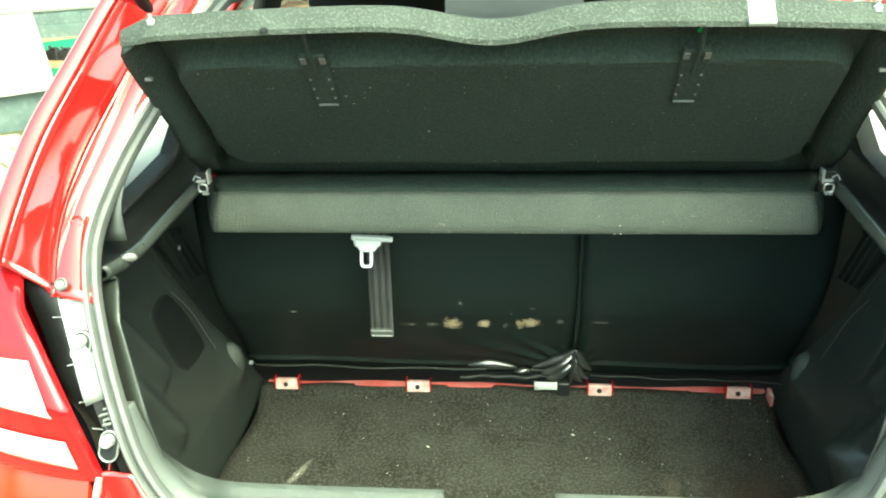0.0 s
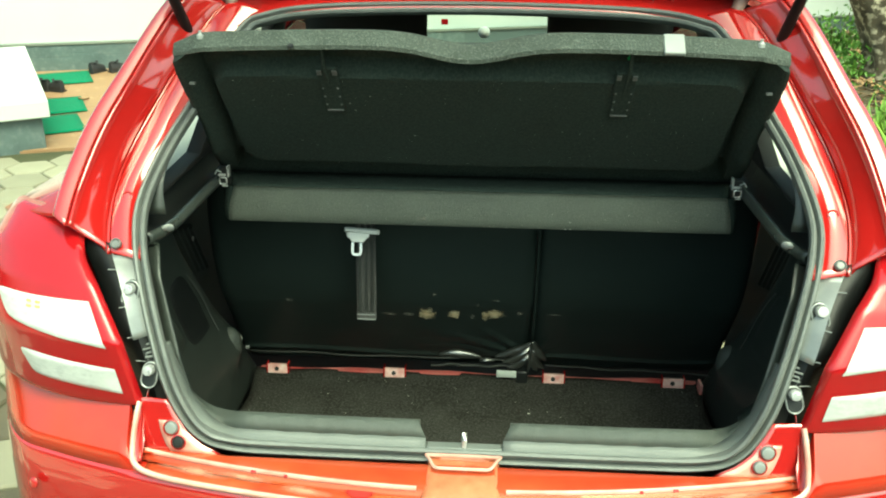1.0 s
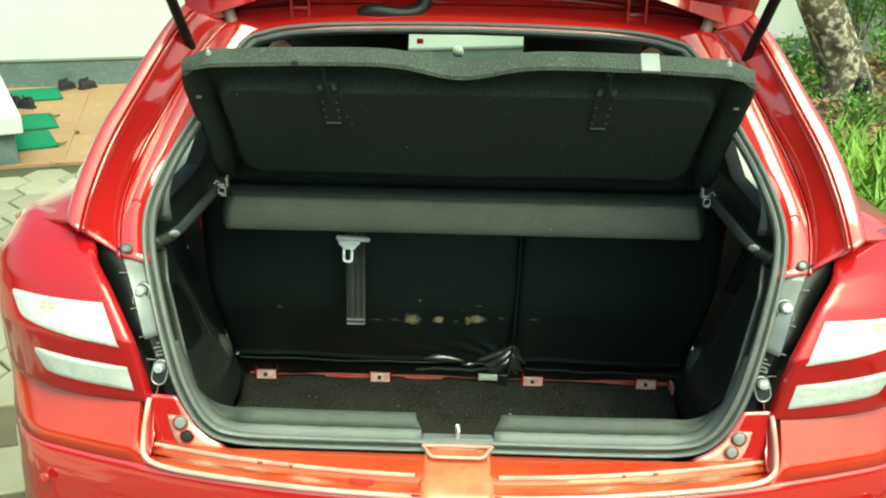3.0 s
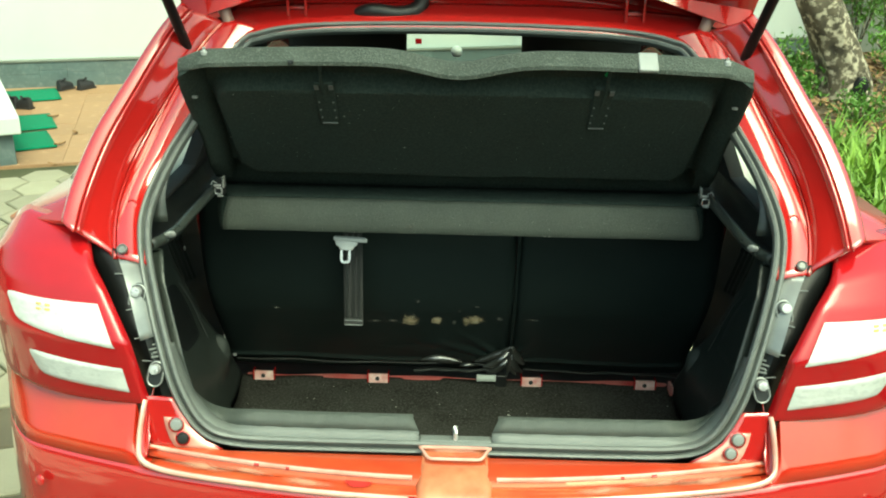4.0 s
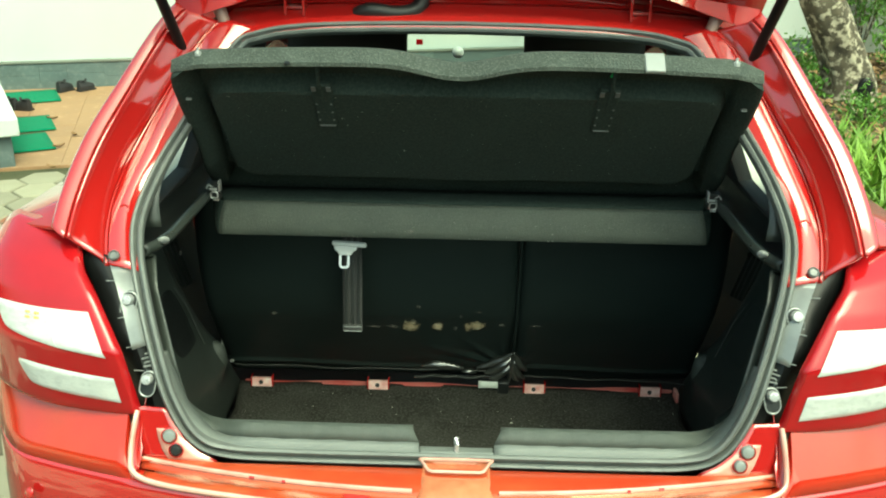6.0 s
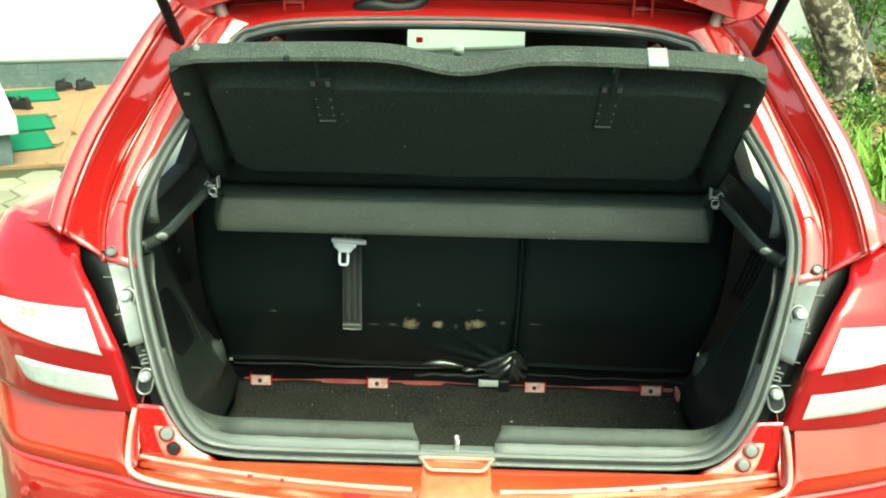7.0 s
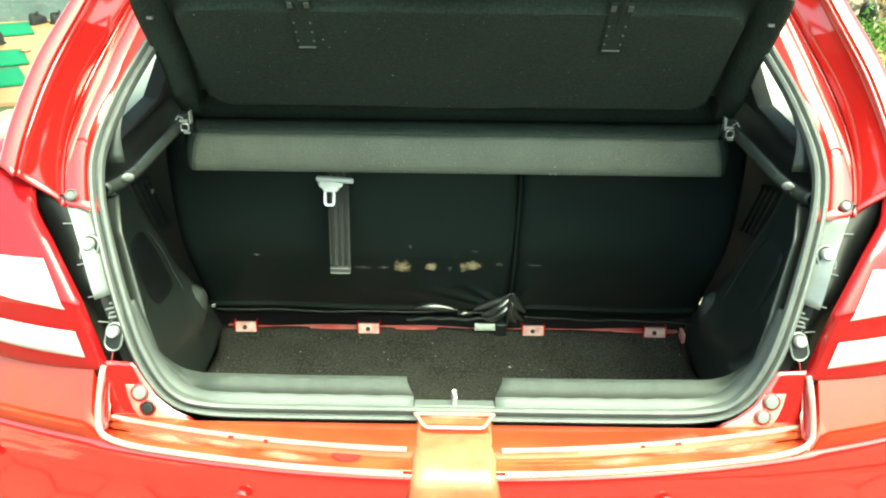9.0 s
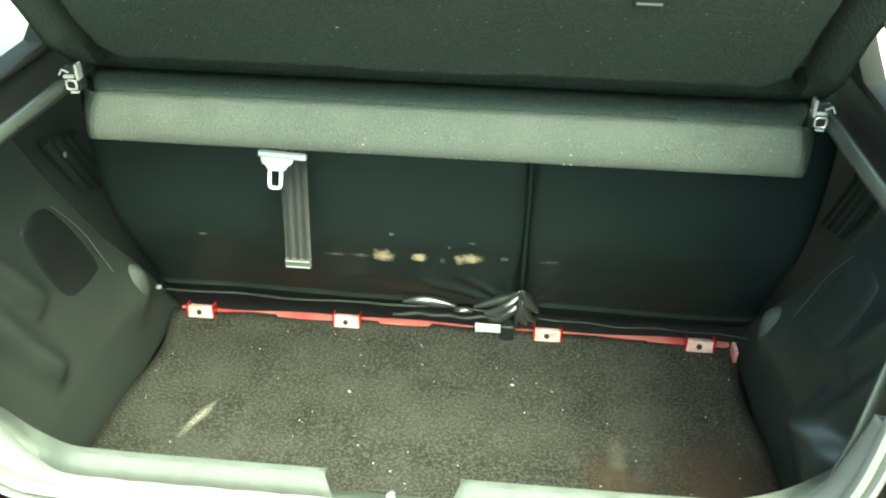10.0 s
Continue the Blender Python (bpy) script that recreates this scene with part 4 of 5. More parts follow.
def seat_back(x0, x1, name):
    rows = []
    nz, nx = 120, 150
    for i in range(nz + 1):
        z = 0.362 + 0.578 * i / nz
        row = []
        for j in range(nx + 1):
            x = x0 + (x1 - x0) * j / nx
            e = min(x - x0, x1 - x)
            edge = 0.022 * math.exp(-e / 0.012)
            low = max(0, 0.47 - z) / 0.08
            d = edge
            # drawn folds that fan out from the seam's foot
            fx, fz = x - 0.150, z - 0.400
            for an, ln, hi in FOLDS:
                along = fx * math.cos(an) + fz * math.sin(an)
                across = -fx * math.sin(an) + fz * math.cos(an)
                if along > 0:
                    d -= hi * math.exp(-(across / (0.006 + 0.05 * along)) ** 2) * math.exp(-(along / ln) ** 2) * min(1, along / 0.015)
            d -= 0.008 * math.exp(-((z - 0.398 - 0.006 * math.sin(9 * x)) / 0.008) ** 2)
            d += 0.0025 * noise.noise(Vector((x * 9, z * 9, 3.1)))
            row.append(Vector((x, seat_y(z) + d, z - 0.004 * low)))
        rows.append(row)
    return part(name, grid_bm(rows), VINYL, seat, "black vinyl seat back, wrinkled at the foot", thick=0.02, core=(0, 3, 0.5))


seat = thing("rear_seat", "black vinyl rear seat back in two sections", "seat")
seat.parent = car
del seat["category"]
seat_back(-0.66, 0.1485, "seat_back")
seat_back(0.1515, 0.66, "seat_back")
part("seam_piping", rod_bm([(0.150, seat_y(z) + 0.002, z) for z in (0.46, 0.6, 0.8, 0.93)], 0.004), VINYL, seat)
for x, z, w, h in ((-0.126, 0.576, 0.032, 0.030), (-0.117, 0.592, 0.010, 0.020), (-0.055, 0.575, 0.020, 0.021), (0.046, 0.583, 0.036, 0.024), (0.024, 0.578, 0.014, 0.026), (-0.172, 0.572, 0.024, 0.010), (-0.225, 0.570, 0.030, 0.009), (-0.479, 0.615, 0.014, 0.008), (-0.105, 0.650, 0.009, 0.010), (0.112, 0.590, 0.016, 0.014), (-0.008, 0.570, 0.010, 0.016), (0.200, 0.588, 0.026, 0.007), (0.005, 0.618, 0.006, 0.009), (0.050, 0.636, 0.012, 0.006)):
    faint = w * h < 0.0003
    spot("stain", lambda a, b: Vector((x + a, seat_y(z + b) - 0.006, z + b)), w, h, SCUFF if faint else STAIN, seat, "faint pale mark" if faint else "yellowed glue stain")
# vinyl drawn together at the seam's foot: puckered folds that run into the seam, and rolls along the lower edge
def fold(points, width, lift, name="gathered_fold"):
    """A puffed fold along a curve of (x, z), lying on the seat back and thinning out at both ends."""
    line = spline([(x, 0, z) for x, z in points], 24)
    rows = []
    for k, p in enumerate(line):
        t = (line[min(k + 1, 24)] - line[max(k - 1, 0)]).normalized()
        across = Vector((-t.z, 0, t.x))
        w = width * (0.12 + 0.88 * math.sin(math.pi * (0.04 + 0.92 * k / 24)) ** 0.8)
        row = []
        for j in range(11):
            q = -1 + j / 5
            c = p + across * w * q
            rise = lift * w / width * math.sqrt(max(0, 1 - q * q)) * (1 + 0.10 * math.sin(7 * k / 24 + 2 * q))
            row.append(Vector((c.x, min(seat_y(c.z), 0.806) - 0.010 - rise, c.z)))
        rows.append(row)
    part(name, grid_bm(rows), GATHER, seat, "shiny black vinyl drawn into a fold", thick=0.002, core=(0, 3, 0.4))


fold([(0.149, 0.470), (0.130, 0.450), (0.098, 0.433), (0.052, 0.414)], 0.011, 0.015)
fold([(0.147, 0.452), (0.128, 0.432), (0.104, 0.412), (0.074, 0.400)], 0.014, 0.020)
fold([(0.147, 0.432), (0.132, 0.413), (0.112, 0.394), (0.086, 0.384)], 0.013, 0.018)
fold([(0.151, 0.474), (0.159, 0.452), (0.172, 0.428), (0.190, 0.410)], 0.012, 0.018)
fold([(0.152, 0.458), (0.156, 0.430), (0.166, 0.402), (0.184, 0.386)], 0.011, 0.020)
fold([(0.151, 0.440), (0.152, 0.414), (0.158, 0.392), (0.168, 0.378)], 0.009, 0.022)
fold([(0.150, 0.474), (0.148, 0.434), (0.145, 0.402), (0.141, 0.370)], 0.007, 0.026, "seam_tail")
fold([(-0.100, 0.415), (-0.060, 0.423), (-0.020, 0.418), (0.016, 0.412)], 0.012, 0.012, "pucker")
fold([(0.010, 0.401), (0.030, 0.406), (0.052, 0.402)], 0.007, 0.012, "pucker")
for x0, x1, z0, z1, thick in ((-0.62, 0.10, 0.406, 0.406, 0.0026), (-0.12, 0.10, 0.384, 0.388, 0.0040), (0.19, 0.63, 0.394, 0.383, 0.0018)):
    roll = [(x0 + (x1 - x0) * k / 40, min(seat_y(z0), 0.806) - 0.012 - 0.003 * math.sin(0.5 * k), z0 + (z1 - z0) * k / 40 + 0.0018 * math.sin(0.22 * k + 9 * x0)) for k in range(41)]
    part("edge_roll", rod_bm(roll, thick, 8), ROLL, seat, "shiny black rolled edge")
part("label_tag", grid_bm([[Vector((x, 0.786 - 0.004 * k, 0.378 - 0.008 * k - 0.10 * max(0, 0.075 - x) * (k - 1))) for x in (0.058, 0.07, 0.085, 0.10, 0.112)] for k in range(3)]), WALL, seat, "white cloth tag", thick=0.002)

# seat belt hanging on the seat back
belt = thing("seat_belt", "grey seat belt with a bright tongue hanging on the seat back", "belt")
belt.parent = car
del belt["category"]
rows = [[Vector((-0.262 + dx, 0.597 + 0.09 * (z - 0.637) - 0.003 * (1 - (dx / 0.024) ** 2) * (1 + math.sin(z * 26)), z)) for dx in [-0.0235 + 0.047 * k / 8 for k in range(9)]] for z in [0.630 + 0.285 * k / 20 for k in range(21)]]
part("webbing", grid_bm(rows), BELT, belt, "dark grey woven webbing", thick=0.0015)
tilt = Matrix.Translation((-0.2585, 0.535, 0.862)) @ pose(0, 0, 0, -22, 0, 0)
part("tongue_housing", box_bm(-0.040, 0.040, -0.006, 0.006, 0.006, 0.017, tilt @ pose(0, 0, 0, 0, 3, 0)), WHITE, belt, "white plastic tongue housing", bevel=0.003)
part("housing_lip", box_bm(-0.036, 0.036, -0.008, -0.004, 0.0145, 0.0185, tilt @ pose(0, 0, 0, 0, 3, 0)), PALE, belt, "grey lip of the housing", bevel=0.001)
rows = []
for k in range(9):
    v = k / 8
    half = 0.027 - 0.010 * v * v - 0.004 * (v > 0.55)
    rows.append([tilt @ Vector((-0.008 + half * q, -0.0045 + 0.002 * q * q, 0.008 - 0.022 * v)) for q in (-1, -0.8, -0.4, 0, 0.4, 0.8, 1)])
part("tongue_shoulder", grid_bm(rows), WHITE, belt, "white moulded shoulder", thick=0.004, core=(0, 3, 0.8))
ring = [tilt @ Vector((-0.010 + 0.0095 * math.copysign(abs(math.cos(a)) ** 0.45, math.cos(a)), -0.001, -0.026 + 0.016 * math.copysign(abs(math.sin(a)) ** 0.45, math.sin(a)))) for a in [k * math.pi / 16 for k in range(32)]]
part("tongue", sweep_bm(ring, [(0.0028, 0.0016), (0.0028, -0.0016), (-0.0028, -0.0016), (-0.0028, 0.0016)], lambda k, p, t: p - tilt @ Vector((-0.010, -0.001, -0.026)), closed=True), STEEL, belt, "bright steel tongue with a slot")
for q in (-0.014, 0.001, 0.015):
    part("stripe", box_bm(-0.262 + q - 0.003, -0.262 + q + 0.003, -0.001, 0.0005, 0.64, 0.86, Matrix(((1, 0, 0, 0), (0, 1, 0.09, 0.5328), (0, 0, 1, 0), (0, 0, 0, 1)))), GATHER, belt, "shiny woven stripe")
end_tab = part("stitched_end", box_bm(-0.286, -0.238, 0.588, 0.596, 0.622, 0.640), BELT, belt, bevel=0.002)
for z in (0.6245, 0.6365):
    part("stitch_row", box_bm(-0.284, -0.240, 0.5862, 0.588, z - 0.001, z + 0.001), PALE, end_tab, "pale stitching")

part("floor_strip", box_bm(0.598, 0.606, 0.755, 0.790, 0.335, 0.372), WORN, car, "bare metal strip", bevel=0.001)
part("trim_clip", box_bm(-0.620, -0.611, 0.748, 0.756, 0.438, 0.444), STEEL, car, "bright clip")
part("latch_block", box_bm(0.112, 0.142, 0.774, 0.80, 0.340, 0.382), PLASTIC, car, "black latch block", bevel=0.004)

# cabin: front seats and dashboard seen through the gap above the shelf
for x in (-0.37, 0.37):
    rows = []
    for z, w, y in ((0.5, 0.24, 1.55), (0.8, 0.25, 1.50), (1.04, 0.23, 1.46), (1.10, 0.15, 1.45), (1.115, 0.185, 1.44), (1.25, 0.19, 1.42), (1.275, 0.13, 1.42)):
        rows.append([Vector((x + w * math.copysign(abs(math.cos(a)) ** 0.5, math.cos(a)), y + 0.06 * math.sin(a), z)) for a in [k * math.pi / 8 for k in range(16)]])
    bm = grid_bm(rows, closed=True)
    bm.faces.new([bm.verts.new(p) for p in rows[-1]])
    part("front_seat", bm, BODY_DARK, car, "dark front seat")
for sx in (-1, 1):
    rows = [[Vector((sx * x, y, z)) for x, z in ((0.74, 0.70), (0.73, 1.00), (0.66, 1.18), (0.60, 1.28), (0.52, 1.39))] for y in (1.40, 1.43, 1.58, 1.61)]
    part("centre_pillar_trim", grid_bm(rows), BODY_DARK, car, "dark centre pillar trim", thick=0.03, core=(sx * 4, 1.5, 1.0))
rows = [[Vector((x, 2.3, 0.6)), Vector((x, 2.32, 0.86)), Vector((x, 2.45, 0.88)), Vector((x, 2.93, 0.90))] for x in (-0.74, -0.3, 0.3, 0.74)]
part("dashboard", grid_bm(rows), BODY_DARK, car, "dark dashboard", thick=0.02, core=(0, 3, 0))
part("cabin_floor", box_bm(-0.76, 0.76, 0.05, 3.0, 0.20, 0.24), BODY_DARK, car)
part("ornament", lathe_bm([(0.0005, -0.027), (0.014, -0.023), (0.023, -0.014), (0.027, 0), (0.023, 0.014), (0.014, 0.023), (0.0005, 0.027)], 20, pose(-0.032, 2.70, 0.985)), WALL, car, "small white ball on the dashboard")
part("windscreen_sticker", box_bm(-0.222, -0.192, 2.660, 2.664, 1.022, 1.046), LENS_RED, car, "small red sticker on the windscreen", bevel=0.001)

# gas struts
for sx in (-1, 1):
    s = thing("gas_strut", "black gas strut holding the tailgate", "strut")
    s.parent = car
    del s["category"]
    lo, hi = Vector((sx * 0.560, 0.477, 1.248)), Vector((sx * 0.631, 0.075, 1.89))
    part("rod", rod_bm([lo, lo.lerp(hi, 0.5)], 0.005), INK, s)
    part("cylinder", rod_bm([lo.lerp(hi, 0.06), hi], 0.0105), INK, s, "black strut cylinder")
    part("ball_joint", lathe_bm([(0.0005, -0.012), (0.009, -0.008), (0.012, 0), (0.009, 0.008), (0.0005, 0.012)], 12, Matrix.Translation(lo)), STEEL, s)

# open tailgate above
gate = thing("tailgate", "open red tailgate with rear glass", "tailgate")
gate.parent = car
del gate["category"]
rows = []
gm = pose(0, 0.60, 1.43, -42, 0, 0)
for k in range(31):
    x = -0.60 + 1.2 * k / 30
    rows.append([gm @ Vector((x, -v * 0.88, z + 0.05 - 0.09 * (abs(x) / 0.6) ** 2 * (1 - v * 0.4))) for v, z in ((-0.015, -0.02), (0.0, -0.035), (0.05, -0.038), (0.12, -0.03), (0.16, 0.0), (0.62, 0.02), (0.66, -0.03), (0.98, -0.05), (1.0, 0.0))])
part("inner_panel", grid_bm(rows, skip=lambda i, j: 2 < i < 27 and j in (4,)), RED, gate, "red inner frame of the tailgate", thick=0.02, core=(0, 0, 6))
part("rear_glass", grid_bm(rows, skip=lambda i, j: not (2 < i < 27 and j in (4,))), glass("tinted_glass", (0.82, 0.88, 0.85)), gate, "tinted rear glass").visible_shadow = False
for sx in (-1, 1):
    bm = box_bm(sx * 0.36 - 0.022, sx * 0.36 - 0.016, 0.53, 0.60, 1.385, 1.44)
    box_bm(sx * 0.36 + 0.016, sx * 0.36 + 0.022, 0.53, 0.60, 1.385, 1.44, bm=bm)
    box_bm(sx * 0.36 - 0.022, sx * 0.36 + 0.022, 0.545, 0.60, 1.397, 1.403, bm=bm)
    part("hinge", bm, RED, gate, "red tailgate hinge", bevel=0.002)
    part("buffer", lathe_bm([(0.014, -0.05), (0.012, -0.02), (0.013, 0.0), (0.015, 0.026), (0.011, 0.027), (0.009, 0.016), (0.0005, 0.016)], 16, pose(sx * 0.505, 0.50, 1.392, -12, sx * 22, 0)), BROWNISH, car, "brownish rubber buffer")
part("wiring_boot", sweep_bm(spline([(-0.235, 0.56, 1.385), (-0.20, 0.54, 1.398), (-0.14, 0.545, 1.392), (-0.10, 0.56, 1.405), (-0.09, 0.58, 1.44)], 40), ring_profile(0.016, 0.016, 12), lambda k, p, t: Vector((0, 0.3, 1))), PLASTIC, gate, "black corrugated wiring boot")

# wheels
for x in (-0.78, 0.78):
    for y in (0.47, 2.99):
        w = thing("wheel", "alloy wheel with a black tyre", "wheel")
        w.parent = car
        del w["category"]
        m = pose(x, y, 0.305, 0, 90, 0)
        part("tyre", lathe_bm([(0.20, -0.09), (0.29, -0.095), (0.303, -0.07), (0.305, 0), (0.303, 0.07), (0.29, 0.095), (0.20, 0.09)], 32, m), TYRE, w)
        part("rim", lathe_bm([(0.20, -0.085), (0.18, -0.06), (0.05, -0.075), (0.0005, -0.075)], 32, m), RIM, w)
        part("rim", lathe_bm([(0.20, 0.085), (0.18, 0.06), (0.05, 0.075), (0.0005, 0.075)], 32, m), RIM, w)

# ---- loose things in the boot ----
rows = []
for i in range(41):
    y = 0.055 + 0.75 * i / 40
    edge = 0.616 - 0.02 * math.exp(-((y - 0.66) / 0.1) ** 2)
    z0 = 0.345 - 0.02 * (y - 0.4)
    rows.append([Vector((u * edge, y + 0.01 * noise.noise(Vector((u * 4, 0, 2))), z0 + 0.004 * noise.noise(Vector((u * 5, y * 7, 0))) + 0.013 * max(0, (y - 0.62) / 0.18) ** 2)) for u in [-1 + 2 * k / 48 for k in range(49)]])
tagged(part("boot_mat", grid_bm(rows), CARPET, None, thick=0.012, core=(0, 0.4, -3)), "worn dark grey speckled carpet mat on the boot floor", "carpet")

mat_ob = bpy.data.objects["boot_mat"]


def on_mat(x, y, turn=0.0):
    c, s2 = math.cos(turn), math.sin(turn)
    return lambda a, b: Vector((x + a * c - b * s2, y + a * s2 + b * c, 0.3495 - 0.02 * (y + a * s2 + b * c - 0.4) + 0.013 * max(0, (y - 0.62) / 0.18) ** 2))


spot("scuff", on_mat(-0.445, 0.47, -0.35), 0.016, 0.085, SCUFF, mat_ob, "pale scuffed streak")
spot("scuff", on_mat(0.335, 0.44, -0.1), 0.030, 0.085, blotch("dull_scuff", (0.13, 0.115, 0.09), (0.16, 0.145, 0.115), 40.0, 0.3, 0.70), mat_ob, "pale scuffed patch")
spot("stain", on_mat(0.33, 0.38, 0.3), 0.08, 0.13, BROWN, mat_ob, "brown stain")
spot("stain", on_mat(0.50, 0.36), 0.17, 0.25, BROWN, mat_ob, "brown stain")
bits = random.Random(5)
bm = bmesh.new()
for k in range(80):
    x, y, r = bits.uniform(-0.58, 0.58), bits.uniform(0.2, 0.78), bits.uniform(0.0006, 0.0014) * (2.2 if k % 14 == 0 else 1)
    p, a = on_mat(x, y)(0, 0) + Vector((0, 0, 0.0015)), bits.uniform(0, 3)
    d, e = Vector((math.cos(a), math.sin(a), 0)) * r * 1.8, Vector((-math.sin(a), math.cos(a), 0)) * r
    bm.faces.new([bm.verts.new(q) for q in (p - d, p - e, p + d, p + e)])
tagged(part("lint", bm, LINT, mat_ob, smooth=False), "pale lint and crumbs", kind="stuff")

# raised parcel shelf
shelf = thing("parcel_shelf", "raised black felt parcel shelf over the boot", "shelf", at=(0, 0, 0))


def shelf_pt(x, v, out):
    """v runs from the pivot up the raised flap; out is towards the boot's opening."""
    along, away = Vector((0, -0.655, 0.755)), Vector((0, -0.755, -0.655))
    return Vector((x, 0.485, 1.035)) + along * v + away * out


def half_width(v):
    return lerp_table(v, (0.0, 0.10, 0.20, 0.30, 0.36, 0.39, 0.41, 0.43), (0.548, 0.535, 0.527, 0.529, 0.528, 0.524, 0.514, 0.496))


def rim_v(u):
    """The rim's wavy line: a dip in the middle, falling at the ends."""
    return 0.432 - 0.034 * math.exp(-((u + 0.02) / 0.17) ** 2) - 0.018 * abs(u) ** 3 - 0.06 * max(0, abs(u) - 0.93) / 0.07 * 0.4


rows, nu = [], 160
STEPS = [(0.0, -0.045), (0.03, -0.045), (0.07, -0.044)] + [(0.085 + 0.865 * k / 60, None) for k in range(61)] + [(0.965, 0.004), (0.985, 0.018), (0.99, 0.022), (1.0, 0.024), (1.005, 0.02), (1.005, -0.006)]
for k in range(nu + 1):
    u = -1 + 2 * k / nu
    top = rim_v(u)
    row = [Vector((u * 0.560, 0.558, 0.998)), Vector((u * 0.558, 0.550, 1.020)), Vector((u * 0.554, 0.535, 1.044))]
    for s, out in STEPS:
        v = top * s
        hw = half_width(v)
        o = out
        if out is None:
            # rounded raised panel within a sunken border
            qx, qv = abs(u * hw) - 0.478 + 0.05, abs(v - 0.200) - 0.150 + 0.05
            gap = math.hypot(max(qx, 0), max(qv, 0)) + min(max(qx, qv), 0) - 0.05
            m2 = min(1, max(0, 0.5 - gap / 0.016))
            low = -0.014 - 0.026 * max(0, 0.14 - s) / 0.055
            o = low + (0.020 - low) * m2 * m2 * (3 - 2 * m2)
        if abs(u) > 0.93 and s < 1.003:
            o = max(o, 0.03 * min(1, (abs(u) - 0.93) / 0.05) * min(1, s * 4))
        row.append(shelf_pt(u * hw, v, o))
    rows.append(row)
part("flap", grid_bm(rows), FELT, shelf, "black felt flap with a raised panel", thick=0.006, core=(0, 3, 2))
rows = []
for k in range(nu + 1):
    u = -1 + 2 * k / nu
    v = rim_v(u) * 1.0
    hw = half_width(v)
    b = max(0, abs(u) - 0.94) / 0.06
    rows.append([shelf_pt(u * hw, v - 0.004, 0.026 - 0.012 * b), shelf_pt(u * hw, v + 0.003, 0.031 - 0.012 * b), shelf_pt(u * hw, v + 0.009, 0.027 - 0.012 * b), shelf_pt(u * hw, v + 0.014, 0.0), shelf_pt(u * hw, v + 0.008, -0.008), shelf_pt(u * hw, v - 0.01, -0.008)])
part("rim", grid_bm(rows), FELT_RIM, shelf, "grey felt rim with a dip in its middle")
rows, fold_rows = [], []
for k in range(81):
    u = -1 + k / 40
    rows.append([Vector((u * hx, y, z)) for hx, y, z in ((0.527, 0.4890, 0.9905), (0.528, 0.4805, 0.983), (0.531, 0.4720, 0.968), (0.534, 0.4675, 0.952), (0.536, 0.4665, 0.936), (0.538, 0.467, 0.921), (0.538, 0.471, 0.9165), (0.538, 0.480, 0.916))])
    fold_rows.append([Vector((u * hx, y, z)) for hx, y, z in ((0.552, 0.570, 1.004), (0.545, 0.525, 1.002), (0.538, 0.512, 0.9985), (0.530, 0.497, 0.995), (0.527, 0.4898, 0.990))])
strip = part("front_panel", grid_bm(rows), STRIP, shelf, "grey grained front strip", thick=0.005, core=(0, 3, 1))
# Black felt here stands for shade on the strip's rolled top.
part("upper_fold", grid_bm(fold_rows), FELT, shelf, "strip's upper fold, its shade put into black felt", thick=0.004, core=(0, 3, 1))
for sx in (-1, 1):
    rows = []
    for k in range(9):
        v = k / 8
        z, y0, x0 = 0.989 - 0.072 * v, 0.4855 - 0.0185 * math.sin(math.pi * v / 2), 0.527 + 0.010 * v
        rows.append([Vector((sx * (x0 + 0.030 * math.sin(q * 1.5) * (1 - 0.45 * v * v)), y0 + 0.001 + 0.045 * q ** 1.8, z + 0.006 * q)) for q in (0, 0.15, 0.3, 0.5, 0.75, 1)])
    part("folded_end", grid_bm(rows), FELT, strip, "black rounded end of the strip", thick=0.003, core=(0, 3, 1))
spot("dust_mark", lambda a, b: Vector((-0.112 + a, 0.4655, 0.935 + b)), 0.013, 0.010, SCUFF, shelf, "pale round mark")
